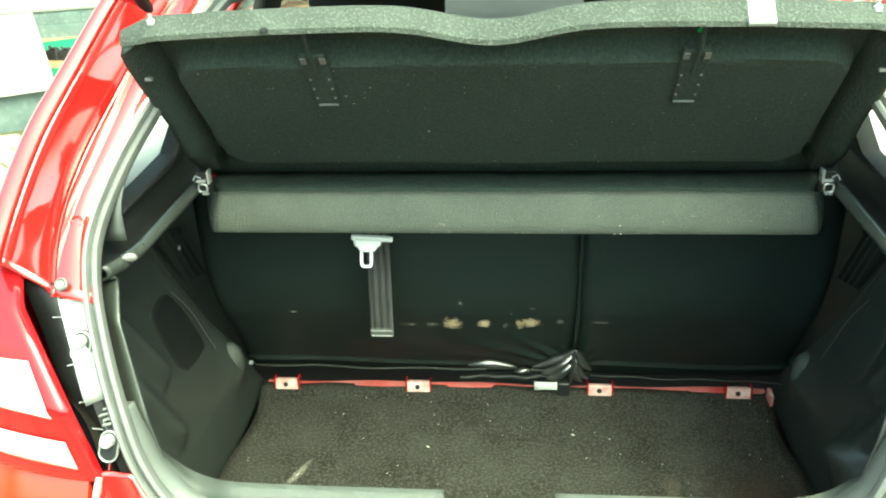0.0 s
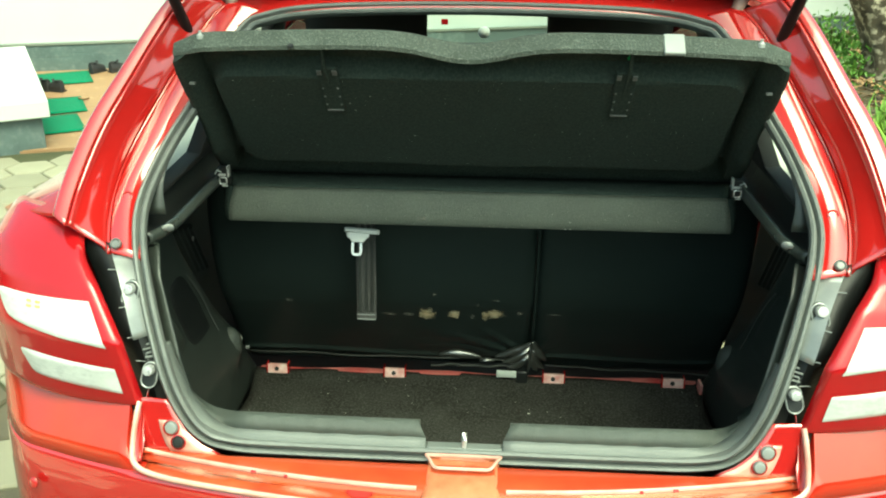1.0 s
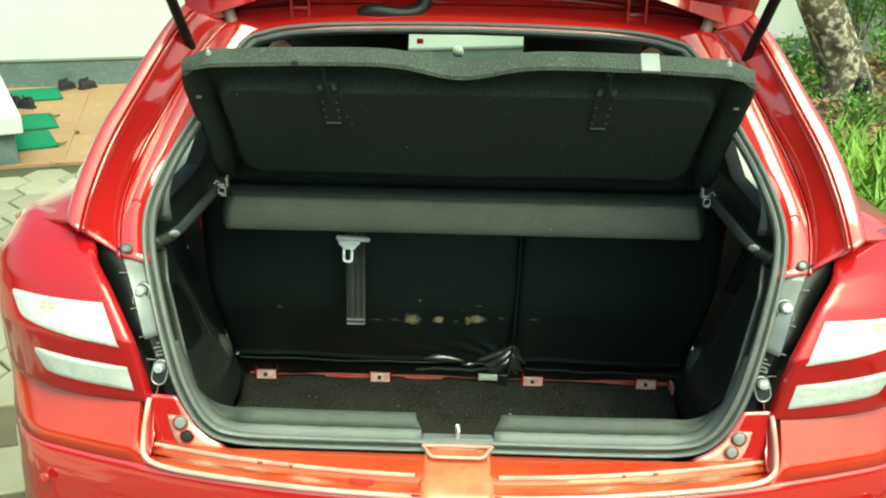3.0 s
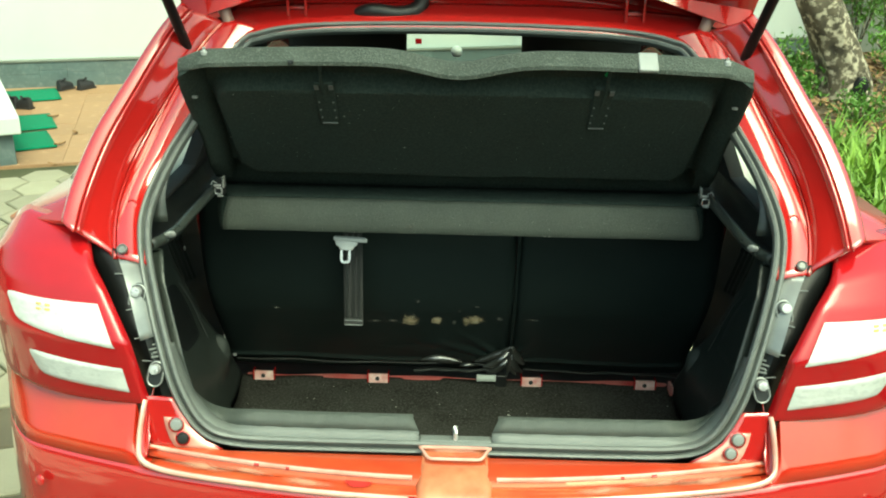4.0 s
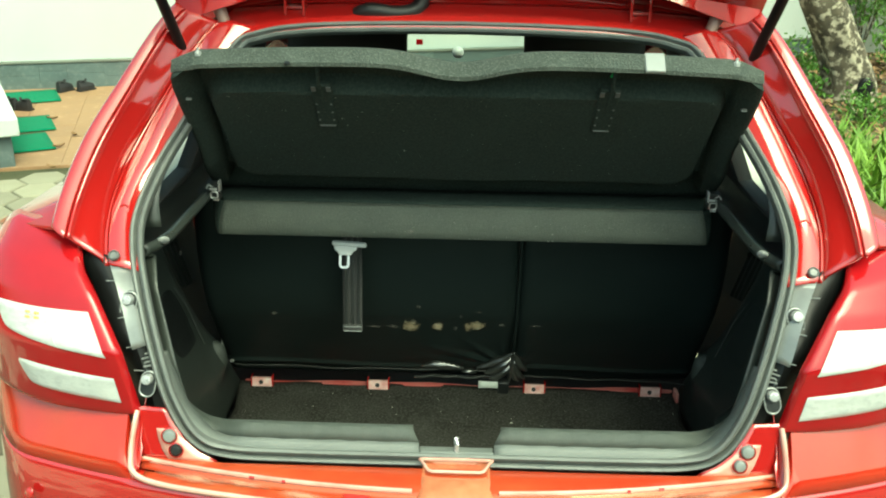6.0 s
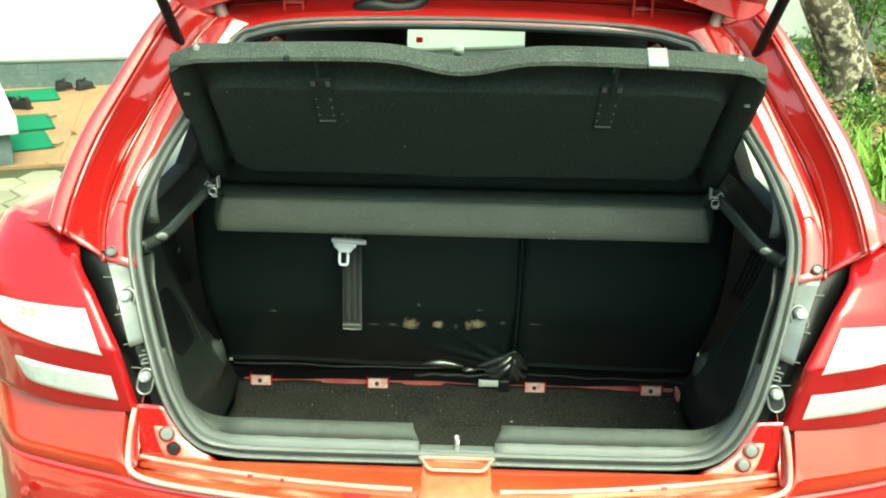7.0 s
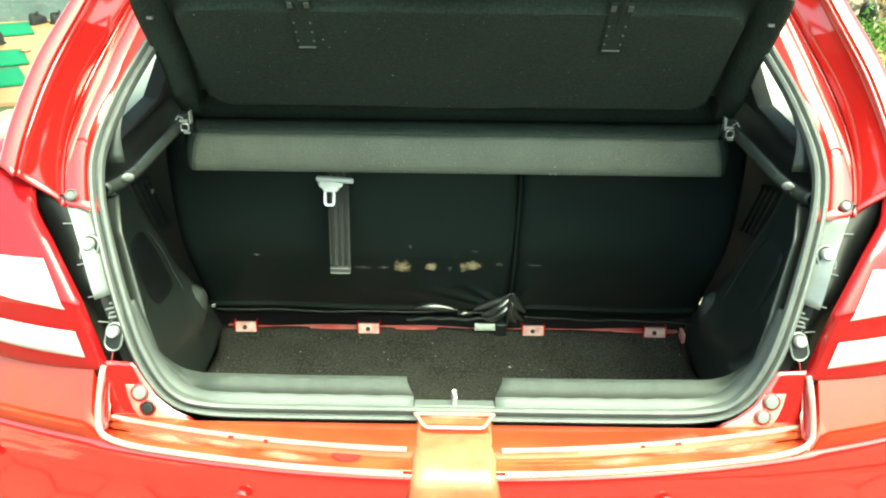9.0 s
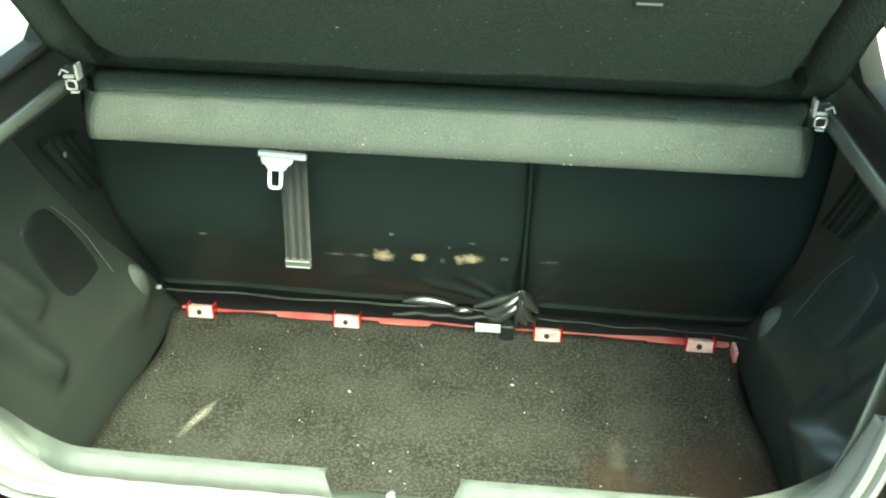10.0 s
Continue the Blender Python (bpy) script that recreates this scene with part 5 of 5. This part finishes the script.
for sx in (-1, 1):
    hinge = part("pivot", box_bm(sx * 0.531 - 0.011, sx * 0.531 + 0.011, 0.440, 0.460, 1.008, 1.046), PLASTIC, shelf, "black pivot clip", bevel=0.003)
    px = sx * 0.531
    part("hook_plate", box_bm(px - sx * 0.012 - 0.002, px - sx * 0.012 + 0.002, 0.430, 0.446, 1.028, 1.052), STEEL, hinge, "bright metal plate", bevel=0.0008)
    part("hook_arm", box_bm(px - 0.010, px + 0.006, 0.432, 0.438, 1.030, 1.0345, pose(0, 0, 0)), STEEL, hinge, "bright metal arm", bevel=0.0008)
    ring = [Vector((px + 0.0075 * math.copysign(abs(math.cos(a)) ** 0.5, math.cos(a)), 0.433, 1.020 + 0.007 * math.copysign(abs(math.sin(a)) ** 0.5, math.sin(a)))) for a in [k * math.pi / 8 for k in range(16)]]
    part("ring", sweep_bm(ring, ring_profile(0.0018, 0.0018, 6), lambda k, p, t: Vector((0, -1, 0)), closed=True), STEEL, hinge, "bright square ring")
    part("lug", rod_bm([(px + sx * 0.004, 0.439, 1.036), (px + sx * 0.012, 0.436, 1.042), (px + sx * 0.016, 0.434, 1.034)], 0.0016, 6), PALE, hinge, "pale hook")
    part("lower_tab", box_bm(px - 0.004, px + 0.008, 0.433, 0.439, 1.0065, 1.0095), STEEL, hinge, "bright tab", bevel=0.0006)
    m = Matrix.Translation(shelf_pt(sx * 0.260, 0.318, 0.018)) @ pose(0, 0, 0, 41, 0, 0)
    clip = part("clip", box_bm(-0.019, 0.019, -0.006, 0.004, -0.072, 0.054, m), FELT, shelf, "black cord clip", bevel=0.003)
    for q in (-0.0135, 0.0135):
        part("stud", box_bm(q - 0.004, q + 0.004, -0.008, -0.005, 0.038, 0.050, m), STUD, clip)
        for z in (-0.050, -0.026, -0.002):
            part("stud", box_bm(q - 0.0015, q + 0.0015, -0.008, -0.005, z, z + 0.003, m), STUD, clip)
    part("stud", box_bm(-0.015, 0.015, -0.009, -0.005, -0.067, -0.0650, m), STUD, clip)
    part("cord", rod_bm([m @ Vector((0, -0.004, 0.0)), m @ Vector((0.002 * sx, -0.008, 0.06)), m @ Vector((0, 0.0, 0.11))], 0.0035, 6), FELT, clip)
    part("side_stud", box_bm(-0.005, 0.005, -0.003, 0.003, -0.0022, 0.0022, Matrix.Translation(shelf_pt(sx * 0.505, 0.335, 0.032))), STUD, shelf, "small grey stud")
    part("cord_knob", lathe_bm([(0.006, -0.006), (0.006, 0), (0.003, 0.002), (0.002, 0.005), (0.0035, 0.007), (0.0005, 0.008)], 12, Matrix.Translation(shelf_pt(sx * 0.468, 0.432, 0.004))), PALE, shelf, "small bright cord knob")
m = Matrix.Translation(shelf_pt(0.325, 0.434, 0.012)) @ Matrix(((1, 0, 0, 0), (0, -0.755, -0.655, 0), (0, -0.655, 0.755, 0), (0, 0, 0, 1)))
part("tag", box_bm(-0.017, 0.017, -0.018, 0.022, 0.0, 0.008, m), PALE, shelf, "pale grey plastic tab", bevel=0.002)
part("strap_end", rod_bm([shelf_pt(0.262, 0.400, 0.006), shelf_pt(0.260, 0.386, 0.002)], 0.0028, 8), GREEN, shelf, "green plastic strap end")
m = Matrix.Translation(shelf_pt(-0.308, 0.438, 0.03)) @ pose(0, 0, 0, -41, 0, 0)
part("rivet", lathe_bm([(0.006, 0), (0.005, 0.003), (0.0005, 0.004)], 12, m @ pose(0, 0, 0, 60, 0, 0)), PLASTIC, shelf)

bm = bmesh.new()
for k in range(110):
    x, v, r = bits.uniform(-0.47, 0.47), bits.uniform(0.06, 0.34), bits.uniform(0.0003, 0.0006) * (2.4 if k % 22 == 0 else 1)
    p = shelf_pt(x, v, 0.0225)
    d, e = Vector((r * 1.8, 0, 0)), (shelf_pt(0, 1, 0) - shelf_pt(0, 0, 0)) * r
    bm.faces.new([bm.verts.new(q) for q in (p - d, p - e, p + d, p + e)])
for k in range(60):
    x, r = bits.uniform(-0.53, 0.53), bits.uniform(0.0003, 0.0007) * (2 if k % 12 == 0 else 1)
    z = 0.919 + 0.045 * bits.random() ** 3
    p = Vector((x, 0.4655 if z > 0.93 else 0.4665, z))
    d, e = Vector((r * 1.7, 0, 0)), Vector((0, 0, r))
    bm.faces.new([bm.verts.new(q) for q in (p - d, p - e, p + d, p + e)])
tagged(part("lint", bm, LINT, shelf, smooth=False), "pale lint on the felt", kind="stuff")

# ---- surroundings ----
ground = part("ground", grid_bm([[Vector((x, y, -0.035)) for x in (-80, -8, 0, 8, 80)] for y in (-80, -8, 0, 8, 80)]), JOINT)
tagged(ground, "mossy earth between the paving stones", "ground", kind="structure")

WALL_A = Vector((-4.168, 6.373, 0))
WALL_TURN = math.degrees(math.atan2(0.315, 0.949))
wall_m = Matrix.Translation(WALL_A) @ pose(0, 0, 0, 0, 0, WALL_TURN)
house = part("wall_house", box_bm(-5.0, 9.0, 0.03, 0.28, 0.0, 3.2, wall_m), WALL)
tagged(house, "white painted house wall above a stone plinth", "wall", kind="structure")
plinth = part("plinth", box_bm(-5.0, 9.0, 0.006, 0.028, 0.0, 0.235, wall_m), MORTAR)
tagged(plinth, "grey stone clad plinth at the house wall's foot", "plinth", kind="structure")
part("plinth_cap", box_bm(-5.0, 9.0, -0.016, 0.027, 0.236, 0.258, wall_m), GREYWALL, plinth, "pale grey cement band", bevel=0.004)

garden = part("wall_garden", box_bm(4.62, 16, 9.6, 9.8, 0, 2.6), GREYWALL)
tagged(garden, "weathered grey garden wall", "wall", kind="structure")
pier = part("wall_pier", box_bm(3.0, 4.30, 9.45, 9.85, 0, 2.6), GREYWALL)
tagged(pier, "grey plastered wall pier beside the gap", "wall", kind="structure")
# Near-black box added so that the gap between the walls reads dark.
gap_backing = part("wall_backing", box_bm(2.6, 6.0, 13.5, 13.7, 0, 3.0), BODY_DARK)
tagged(gap_backing, "dark backing added behind the gap for its darkness", "wall", kind="structure")

# Unseen wall, added behind the camera to darken what the car reflects.
close = part("wall_unseen", box_bm(-9.5, 16, -4.9, -4.7, 0, 1.7), UNSEEN_WALL)
tagged(close, "unseen dark wall added to close the place and darken reflections", "wall", kind="structure")

soil = part("garden_bed", grid_bm([[Vector((2.12 + x + 0.08 * noise.noise(Vector((0, y, 0))) * (x == 0), y, 0.0 + 0.03 * noise.noise(Vector((x, y, 0))) + 0.02)) for x in [0.0] + [0.25 * k for k in range(1, 61)]] for y in [-6 + 0.4 * k for k in range(60)]]), SOIL)
tagged(soil, "leaf-strewn soil of the garden bed", "soil", kind="structure")


def blade_mesh(bm, c, h, lean, turn, w):
    d = Vector((math.cos(turn), math.sin(turn), 0))
    s = Vector((-d.y, d.x, 0)) * w
    pts = [(c - s, c + s), (c + d * lean * 0.3 + Vector((0, 0, h * 0.6)) - s * 0.8, c + d * lean * 0.3 + Vector((0, 0, h * 0.6)) + s * 0.8)]
    tip = bm.verts.new(c + d * lean + Vector((0, 0, h)))
    a, b = [[bm.verts.new(p) for p in q] for q in pts]
    bm.faces.new((a[0], a[1], b[1], b[0]))
    bm.faces.new((b[0], b[1], tip))


def leaf(bm, c, rnd, size, flat=6.3):
    s = size * rnd.uniform(0.6, 1.3)
    m = Matrix.Translation(c) @ Euler((rnd.uniform(-flat, flat) / 2, rnd.uniform(-flat, flat) / 2, rnd.uniform(0, 6.3))).to_matrix().to_4x4()
    vs = [bm.verts.new(m @ Vector(p)) for p in ((-s * 0.5, 0, 0), (-s * 0.22, -s * 0.2, 0.06 * s), (s * 0.15, -s * 0.19, 0.05 * s), (s * 0.5, 0, -0.06 * s), (s * 0.15, s * 0.19, 0.05 * s), (-s * 0.22, s * 0.2, 0.06 * s))]
    bm.faces.new((vs[0], vs[1], vs[2], vs[3]))
    bm.faces.new((vs[0], vs[3], vs[4], vs[5]))


def quick(name, bm, material, parent=None, label=""):
    me = bpy.data.meshes.new(name)
    bm.to_mesh(me)
    bm.free()
    me.materials.append(material)
    ob = new(name, me)
    ob.parent = parent
    if label:
        ob["label"] = label
    return ob


rnd = random.Random(11)
bm = bmesh.new()
for k in range(7000):
    x, y = 2.2 + 3.2 * rnd.random() ** 1.3, rnd.uniform(1.0, 5.6)
    if noise.noise(Vector((x * 1.6, y * 1.6, 4.0))) < -0.18 + 0.3 * max(0, y - 4.4):
        continue
    blade_mesh(bm, Vector((x, y, 0.01)), rnd.uniform(0.10, 0.32), rnd.uniform(0.05, 0.28), rnd.uniform(0, 6.3), rnd.uniform(0.006, 0.016))
tagged(quick("grass", bm, GRASS), "long bright green grass blades in the garden bed", "grass", kind="stuff")
bm = bmesh.new()
for k in range(4200):
    x, y = 2.2 + rnd.random() * 4.5, rnd.uniform(3.6, 9.3)
    leaf(bm, Vector((x, y, 0.05 + 0.03 * rnd.random())), rnd, 0.10, 0.9)
tagged(quick("fallen_leaves", bm, DRYLEAF), "dry brown fallen leaves on the soil", "leaves", kind="stuff")


def shrub(x, y, h, spread, count, size, label, dense=2.4):
    """A low leafy plant: thin stems that carry many leaves of their own tilt."""
    r = random.Random(int(x * 100 + y * 10))
    t = thing("shrub", label, "plant", group="garden plants", at=(x, y, 0))
    tips = []
    for k in range(9):
        a = k * 2.4
        tip = Vector((math.cos(a) * spread * r.uniform(0.3, 1), math.sin(a) * spread * r.uniform(0.3, 1), h * r.uniform(0.6, 1)))
        tips.append(tip)
        part("stem", rod_bm([(0, 0, 0), tip * 0.5 + Vector((0, 0, h * 0.1)), tip], 0.008, 5), BARK, t)
    bm = bmesh.new()
    for k in range(int(count * dense)):
        tip = r.choice(tips)
        s = r.uniform(0.25, 1.1)
        leaf(bm, tip * s + Vector((r.gauss(0, 0.07), r.gauss(0, 0.07), r.gauss(0.02, 0.06))), r, size * 0.42)
    quick("leaves", bm, LEAF, t)


shrub(3.02, 6.6, 0.30, 0.24, 170, 0.14, "leafy green shrub beside the tree")
shrub(3.35, 7.7, 0.45, 0.30, 200, 0.15, "leafy green shrub before the grey wall")
shrub(4.25, 7.0, 0.60, 0.50, 380, 0.13, "leafy green shrub beside the tree")
shrub(4.6, 8.2, 1.5, 0.70, 600, 0.16, "tall leafy green shrub before the grey wall")
shrub(3.2, 5.6, 0.28, 0.40, 300, 0.10, "low leafy green plant on the soil")
shrub(4.1, 5.7, 0.30, 0.50, 380, 0.10, "low leafy green plant on the soil")
shrub(2.75, 6.0, 0.30, 0.30, 200, 0.10, "low leafy green plant on the soil")
shrub(4.6, 9.1, 2.6, 0.9, 800, 0.17, "tall leafy green shrub before the grey wall")


def tree():
    t = thing("tree", "leaning tree with flaky pale bark", "tree", at=(3.47, 6.55, 0))
    path = spline([(0.0, 0, -0.05), (-0.06, 0, 0.3), (-0.29, 0.02, 0.75), (-0.58, 0.05, 1.3), (-0.85, 0.1, 2.2), (-0.9, 0.1, 3.6)], 60)
    rows = []
    for k, p in enumerate(path):
        r = 0.225 * (1 - 0.30 * k / 60) + 0.09 * math.exp(-k / 5)
        rows.append([p + Vector((math.cos(a), math.sin(a), 0)) * r * (1 + 0.16 * noise.noise(Vector((math.cos(a) * 2, math.sin(a) * 2, p.z * 3))) + 0.06 * noise.noise(Vector((math.cos(a) * 6, math.sin(a) * 6, p.z * 9)))) for a in [j * math.pi / 20 for j in range(40)]])
    part("trunk", grid_bm(rows, closed=True), BARK, t, "pale flaky bark trunk")
    # Shade inside the trunk's hollow, drawn as a black sheet on the bark.
    hole = []
    for k in range(9):
        z = 0.02 + 0.26 * k / 8
        w = 0.115 * math.sin(math.pi * (0.12 + 0.8 * k / 8)) ** 0.7
        hole.append([Vector((0.02 + w * q, -0.150 - 0.085 * (1 - q * q) ** 0.5 - 0.02, z)) for q in (-1, -0.6, -0.2, 0.2, 0.6, 1)])
    part("hollow", grid_bm(hole), INK, t, "black sheet standing for the shaded hollow at the trunk's foot", thick=0.01)
    for a, h, l in ((0.4, 44, 1.4), (2.6, 48, 1.3), (4.2, 52, 1.5), (5.4, 56, 1.1)):
        p = path[h]
        q = p + Vector((math.cos(a) * l, math.sin(a) * l, l * 0.9))
        part("limb", rod_bm([p, p.lerp(q, 0.5) + Vector((0, 0, 0.1)), q], 0.05), BARK, t)
    bm = bmesh.new()
    r = random.Random(4)
    for k in range(7000):
        c = path[-1] + Vector((r.gauss(0, 0.9), r.gauss(0, 0.9), r.gauss(0.8, 0.6)))
        leaf(bm, c, r, 0.09)
    quick("crown", bm, LEAF, t, "green leafy crown")


tree()

# ---- porch things ----
# low parapet with a white cap
par = thing("parapet", "low stone parapet with a white cap", "parapet", kind="structure")
porch_m = Matrix.Translation((-2.80, 3.98, 0)) @ pose(0, 0, 0, 0, 0, 31)
part("core", box_bm(-1.6, -0.05, 0.05, 2.2, -0.03, 0.21, porch_m), STONE, par, bevel=0.006)
part("cap", box_bm(-1.65, 0.0, 0.0, 2.22, 0.214, 0.325, porch_m), WALL, par, "white painted cap", bevel=0.008)


def floor_mat(bx, by, turn):
    t = thing("door_mat", "green ribbed floor mat lying on the porch tiles", "mat", group="mats on the porch")
    rows = [[Vector((x, y, 0.012 + 0.002 * noise.noise(Vector((x * 6, y * 6, 1.0))))) for x in [-0.60 + 0.60 * k / 10 for k in range(11)]] for y in [0.52 * k / 8 for k in range(9)]]
    ob = part("sheet", grid_bm(rows), MAT, t, thick=0.008, core=(0, 0, -5))
    t.matrix_world = pose(bx, by, 0.010, 0, 0, turn)
    return t


floor_mat(-2.795, 4.419, 32)
floor_mat(-3.031, 4.955, 30)
floor_mat(-3.434, 5.955, 29)


def shoe(a, n, turn, label):
    t = thing("shoe", label, "shoe", group="shoes on the porch")
    rows = []
    for k in range(17):
        v = k / 16
        w = 0.042 * (0.55 + 0.45 * math.sin(math.pi * min(1, 0.15 + v * 0.8))) * (1 if 0 < k < 16 else 0.4)
        h = 0.085 - 0.045 * max(0, v - 0.35) / 0.65 if k not in (0, 16) else 0.03
        rows.append([Vector((w * math.cos(a2), v * 0.26 - 0.13, 0.02 + max(0, h * math.sin(a2)) if math.sin(a2) > 0 else 0.02 + 0.02 * math.sin(a2))) for a2 in [j * math.pi / 8 for j in range(16)]])
    bm = grid_bm(rows, closed=True)
    for row in (rows[0], rows[-1]):
        bm.faces.new([bm.verts.new(p) for p in row])
    part("upper", bm, SHOE, t, "black shoe upper")
    part("opening", lathe_bm([(0.001, 0.0), (0.6, 0.0), (1.0, 0.10), (1.15, -0.05)], 16, pose(0, -0.062, 0.094, 0, 0, 0) @ Matrix.Diagonal((0.030, 0.050, 0.10, 1))), INK, t, "dark shoe opening")
    part("tongue", box_bm(-0.018, 0.018, -0.004, 0.004, 0.0, 0.05, pose(0, -0.012, 0.075, -35, 0, 0)), SHOE, t, "black shoe tongue", bevel=0.003)
    part("sole", box_bm(-0.042, 0.042, -0.13, 0.13, 0.0, 0.016), TYRE, t, bevel=0.006)
    t.matrix_world = wall_m @ pose(a, n, 0.010, 0, 0, turn) @ Matrix.Diagonal((0.85, 0.66, 0.9, 1))


shoe(0.555, -0.17, -42, "black shoe standing by the house plinth")
shoe(0.730, -0.17, -50, "black shoe standing by the house plinth")
shoe(0.30, -0.92, 60, "black shoe lying by the white parapet cap")
shoe(0.20, -0.86, 50, "black shoe lying by the white parapet cap")

# dry twigs and curled leaves on the tiles
for x, y, turn in ((-3.213, 5.292, 0.2), (-2.83, 4.80, 2.4), (-2.80, 4.474, 0.9), (-2.622, 3.96, 2.7)):
    tw = thing("dry_leaf", "curled dry brown leaf on the porch tiles", "leaf", group="leaves on the porch", at=(x, y, 0.013))
    rows = [[Vector((math.cos(turn) * a * 0.042 - math.sin(turn) * b * w, math.sin(turn) * a * 0.042 + math.cos(turn) * b * w, 0.004 + 0.012 * b * b + 0.008 * a * a)) for b in (-1, 0, 1)] for a, w in ((-1, 0.003), (-0.5, 0.016), (0.1, 0.020), (0.6, 0.012), (1, 0.002))]
    part("blade", grid_bm(rows), DRYLEAF, tw)

# stones of the plinth
r = random.Random(6)
x, k = -2.0, 0
while x < 4.0:
    w = r.uniform(0.13, 0.42)
    cut = r.uniform(0.07, 0.17)
    for z0, z1 in ((0.004, cut - 0.0007), (cut + 0.0007, 0.231)):
        part("stone", box_bm(x + 0.0007, x + w - 0.0007, -0.004 - 0.004 * r.random(), 0.004, z0, z1, wall_m), STONE, plinth, smooth=False)
    x += w

# porch tiles
porch = part("porch_floor", box_bm(-5.0, 6.0, -2.70, 0.0, -0.03, 0.004, wall_m), TILE)
tagged(porch, "tan tiled porch floor", "floor", kind="structure")
tile_me = None
for i in range(-3, 11):
    for j in range(7):
        if tile_me is None:
            ob = part("tile", box_bm(0.002, 0.383, 0.002, 0.383, 0.0, 0.008), TILE, porch, smooth=False)
            tile_me = ob.data
        else:
            ob = new("tile", tile_me)
            ob.parent = porch
        ob.matrix_world = wall_m @ pose(-0.4 + i * 0.385, -2.698 + j * 0.385, 0.0005 * ((i * 7 + j * 3) % 4))

# hexagonal pavers
pave = part("pavement", box_bm(-9.0, 2.10, -9.0, 7.0, -0.034, -0.012), JOINT)
tagged(pave, "paved drive of hexagonal cement stones", "pavement", kind="structure")
SIDE = 0.150


def hexagon(bm, c, s, h, turn=0.0):
    ring = [Vector((math.cos(a) * s, math.sin(a) * s, 0)) for a in [turn + j * math.pi / 3 for j in range(6)]]
    lo, up, top = ([bm.verts.new(c + v * f + Vector((0, 0, z))) for v in ring] for f, z in ((1.0, -0.02), (1.0, h - 0.006), (0.95, h)))
    bm.faces.new(top)
    for a, b in ((lo, up), (up, top)):
        for j in range(6):
            bm.faces.new((a[j], a[(j + 1) % 6], b[(j + 1) % 6], b[j]))


hm = bmesh.new()
hexagon(hm, Vector((0, 0, 0)), SIDE - 0.007, 0.0)
near_me = part("paver", hm, PAVER, pave, smooth=False)
hex_data = near_me.data
first_done = False
far_bm, dull_bm = bmesh.new(), bmesh.new()
inv = wall_m.inverted()
for i in range(-40, 30):
    for j in range(-34, 40):
        c = Vector((i * SIDE * 1.5, j * SIDE * 1.7321 + (i % 2) * SIDE * 0.866, 0.0))
        p = wall_m @ Vector((0, -2.70, 0)) + wall_m.to_3x3() @ (c + Vector((0, -0.10, 0)))
        local = inv @ p
        if local.y > -2.82 or p.x > 2.0 or p.x < -8.5 or p.y < -6:
            continue
        lift = 0.004 * noise.noise(p * 3)
        if -4.3 < p.x < -1.2 and 2.0 < p.y:
            ob = near_me if not first_done else new("paver", hex_data)
            first_done = True
            ob.parent = pave
            ob.matrix_world = Matrix.Translation((p.x, p.y, lift)) @ pose(0, 0, 0, 1.2 * noise.noise(p * 5), 1.2 * noise.noise(p * 7), WALL_TURN)
        else:
            # Mostly unseen stones behind the car go dark so the bumper mirrors less light.
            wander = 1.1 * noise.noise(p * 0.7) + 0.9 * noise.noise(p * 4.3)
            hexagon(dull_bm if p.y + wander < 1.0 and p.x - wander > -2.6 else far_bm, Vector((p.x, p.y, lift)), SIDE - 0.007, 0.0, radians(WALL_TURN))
far = quick("pavers", far_bm, PAVER, pave)
tagged(far, "hexagonal cement pavers of the drive", kind="stuff")
tagged(quick("pavers", dull_bm, DULLPAVER, pave), "hexagonal pavers behind the car, darkened to dim the bumper's reflections", kind="stuff")
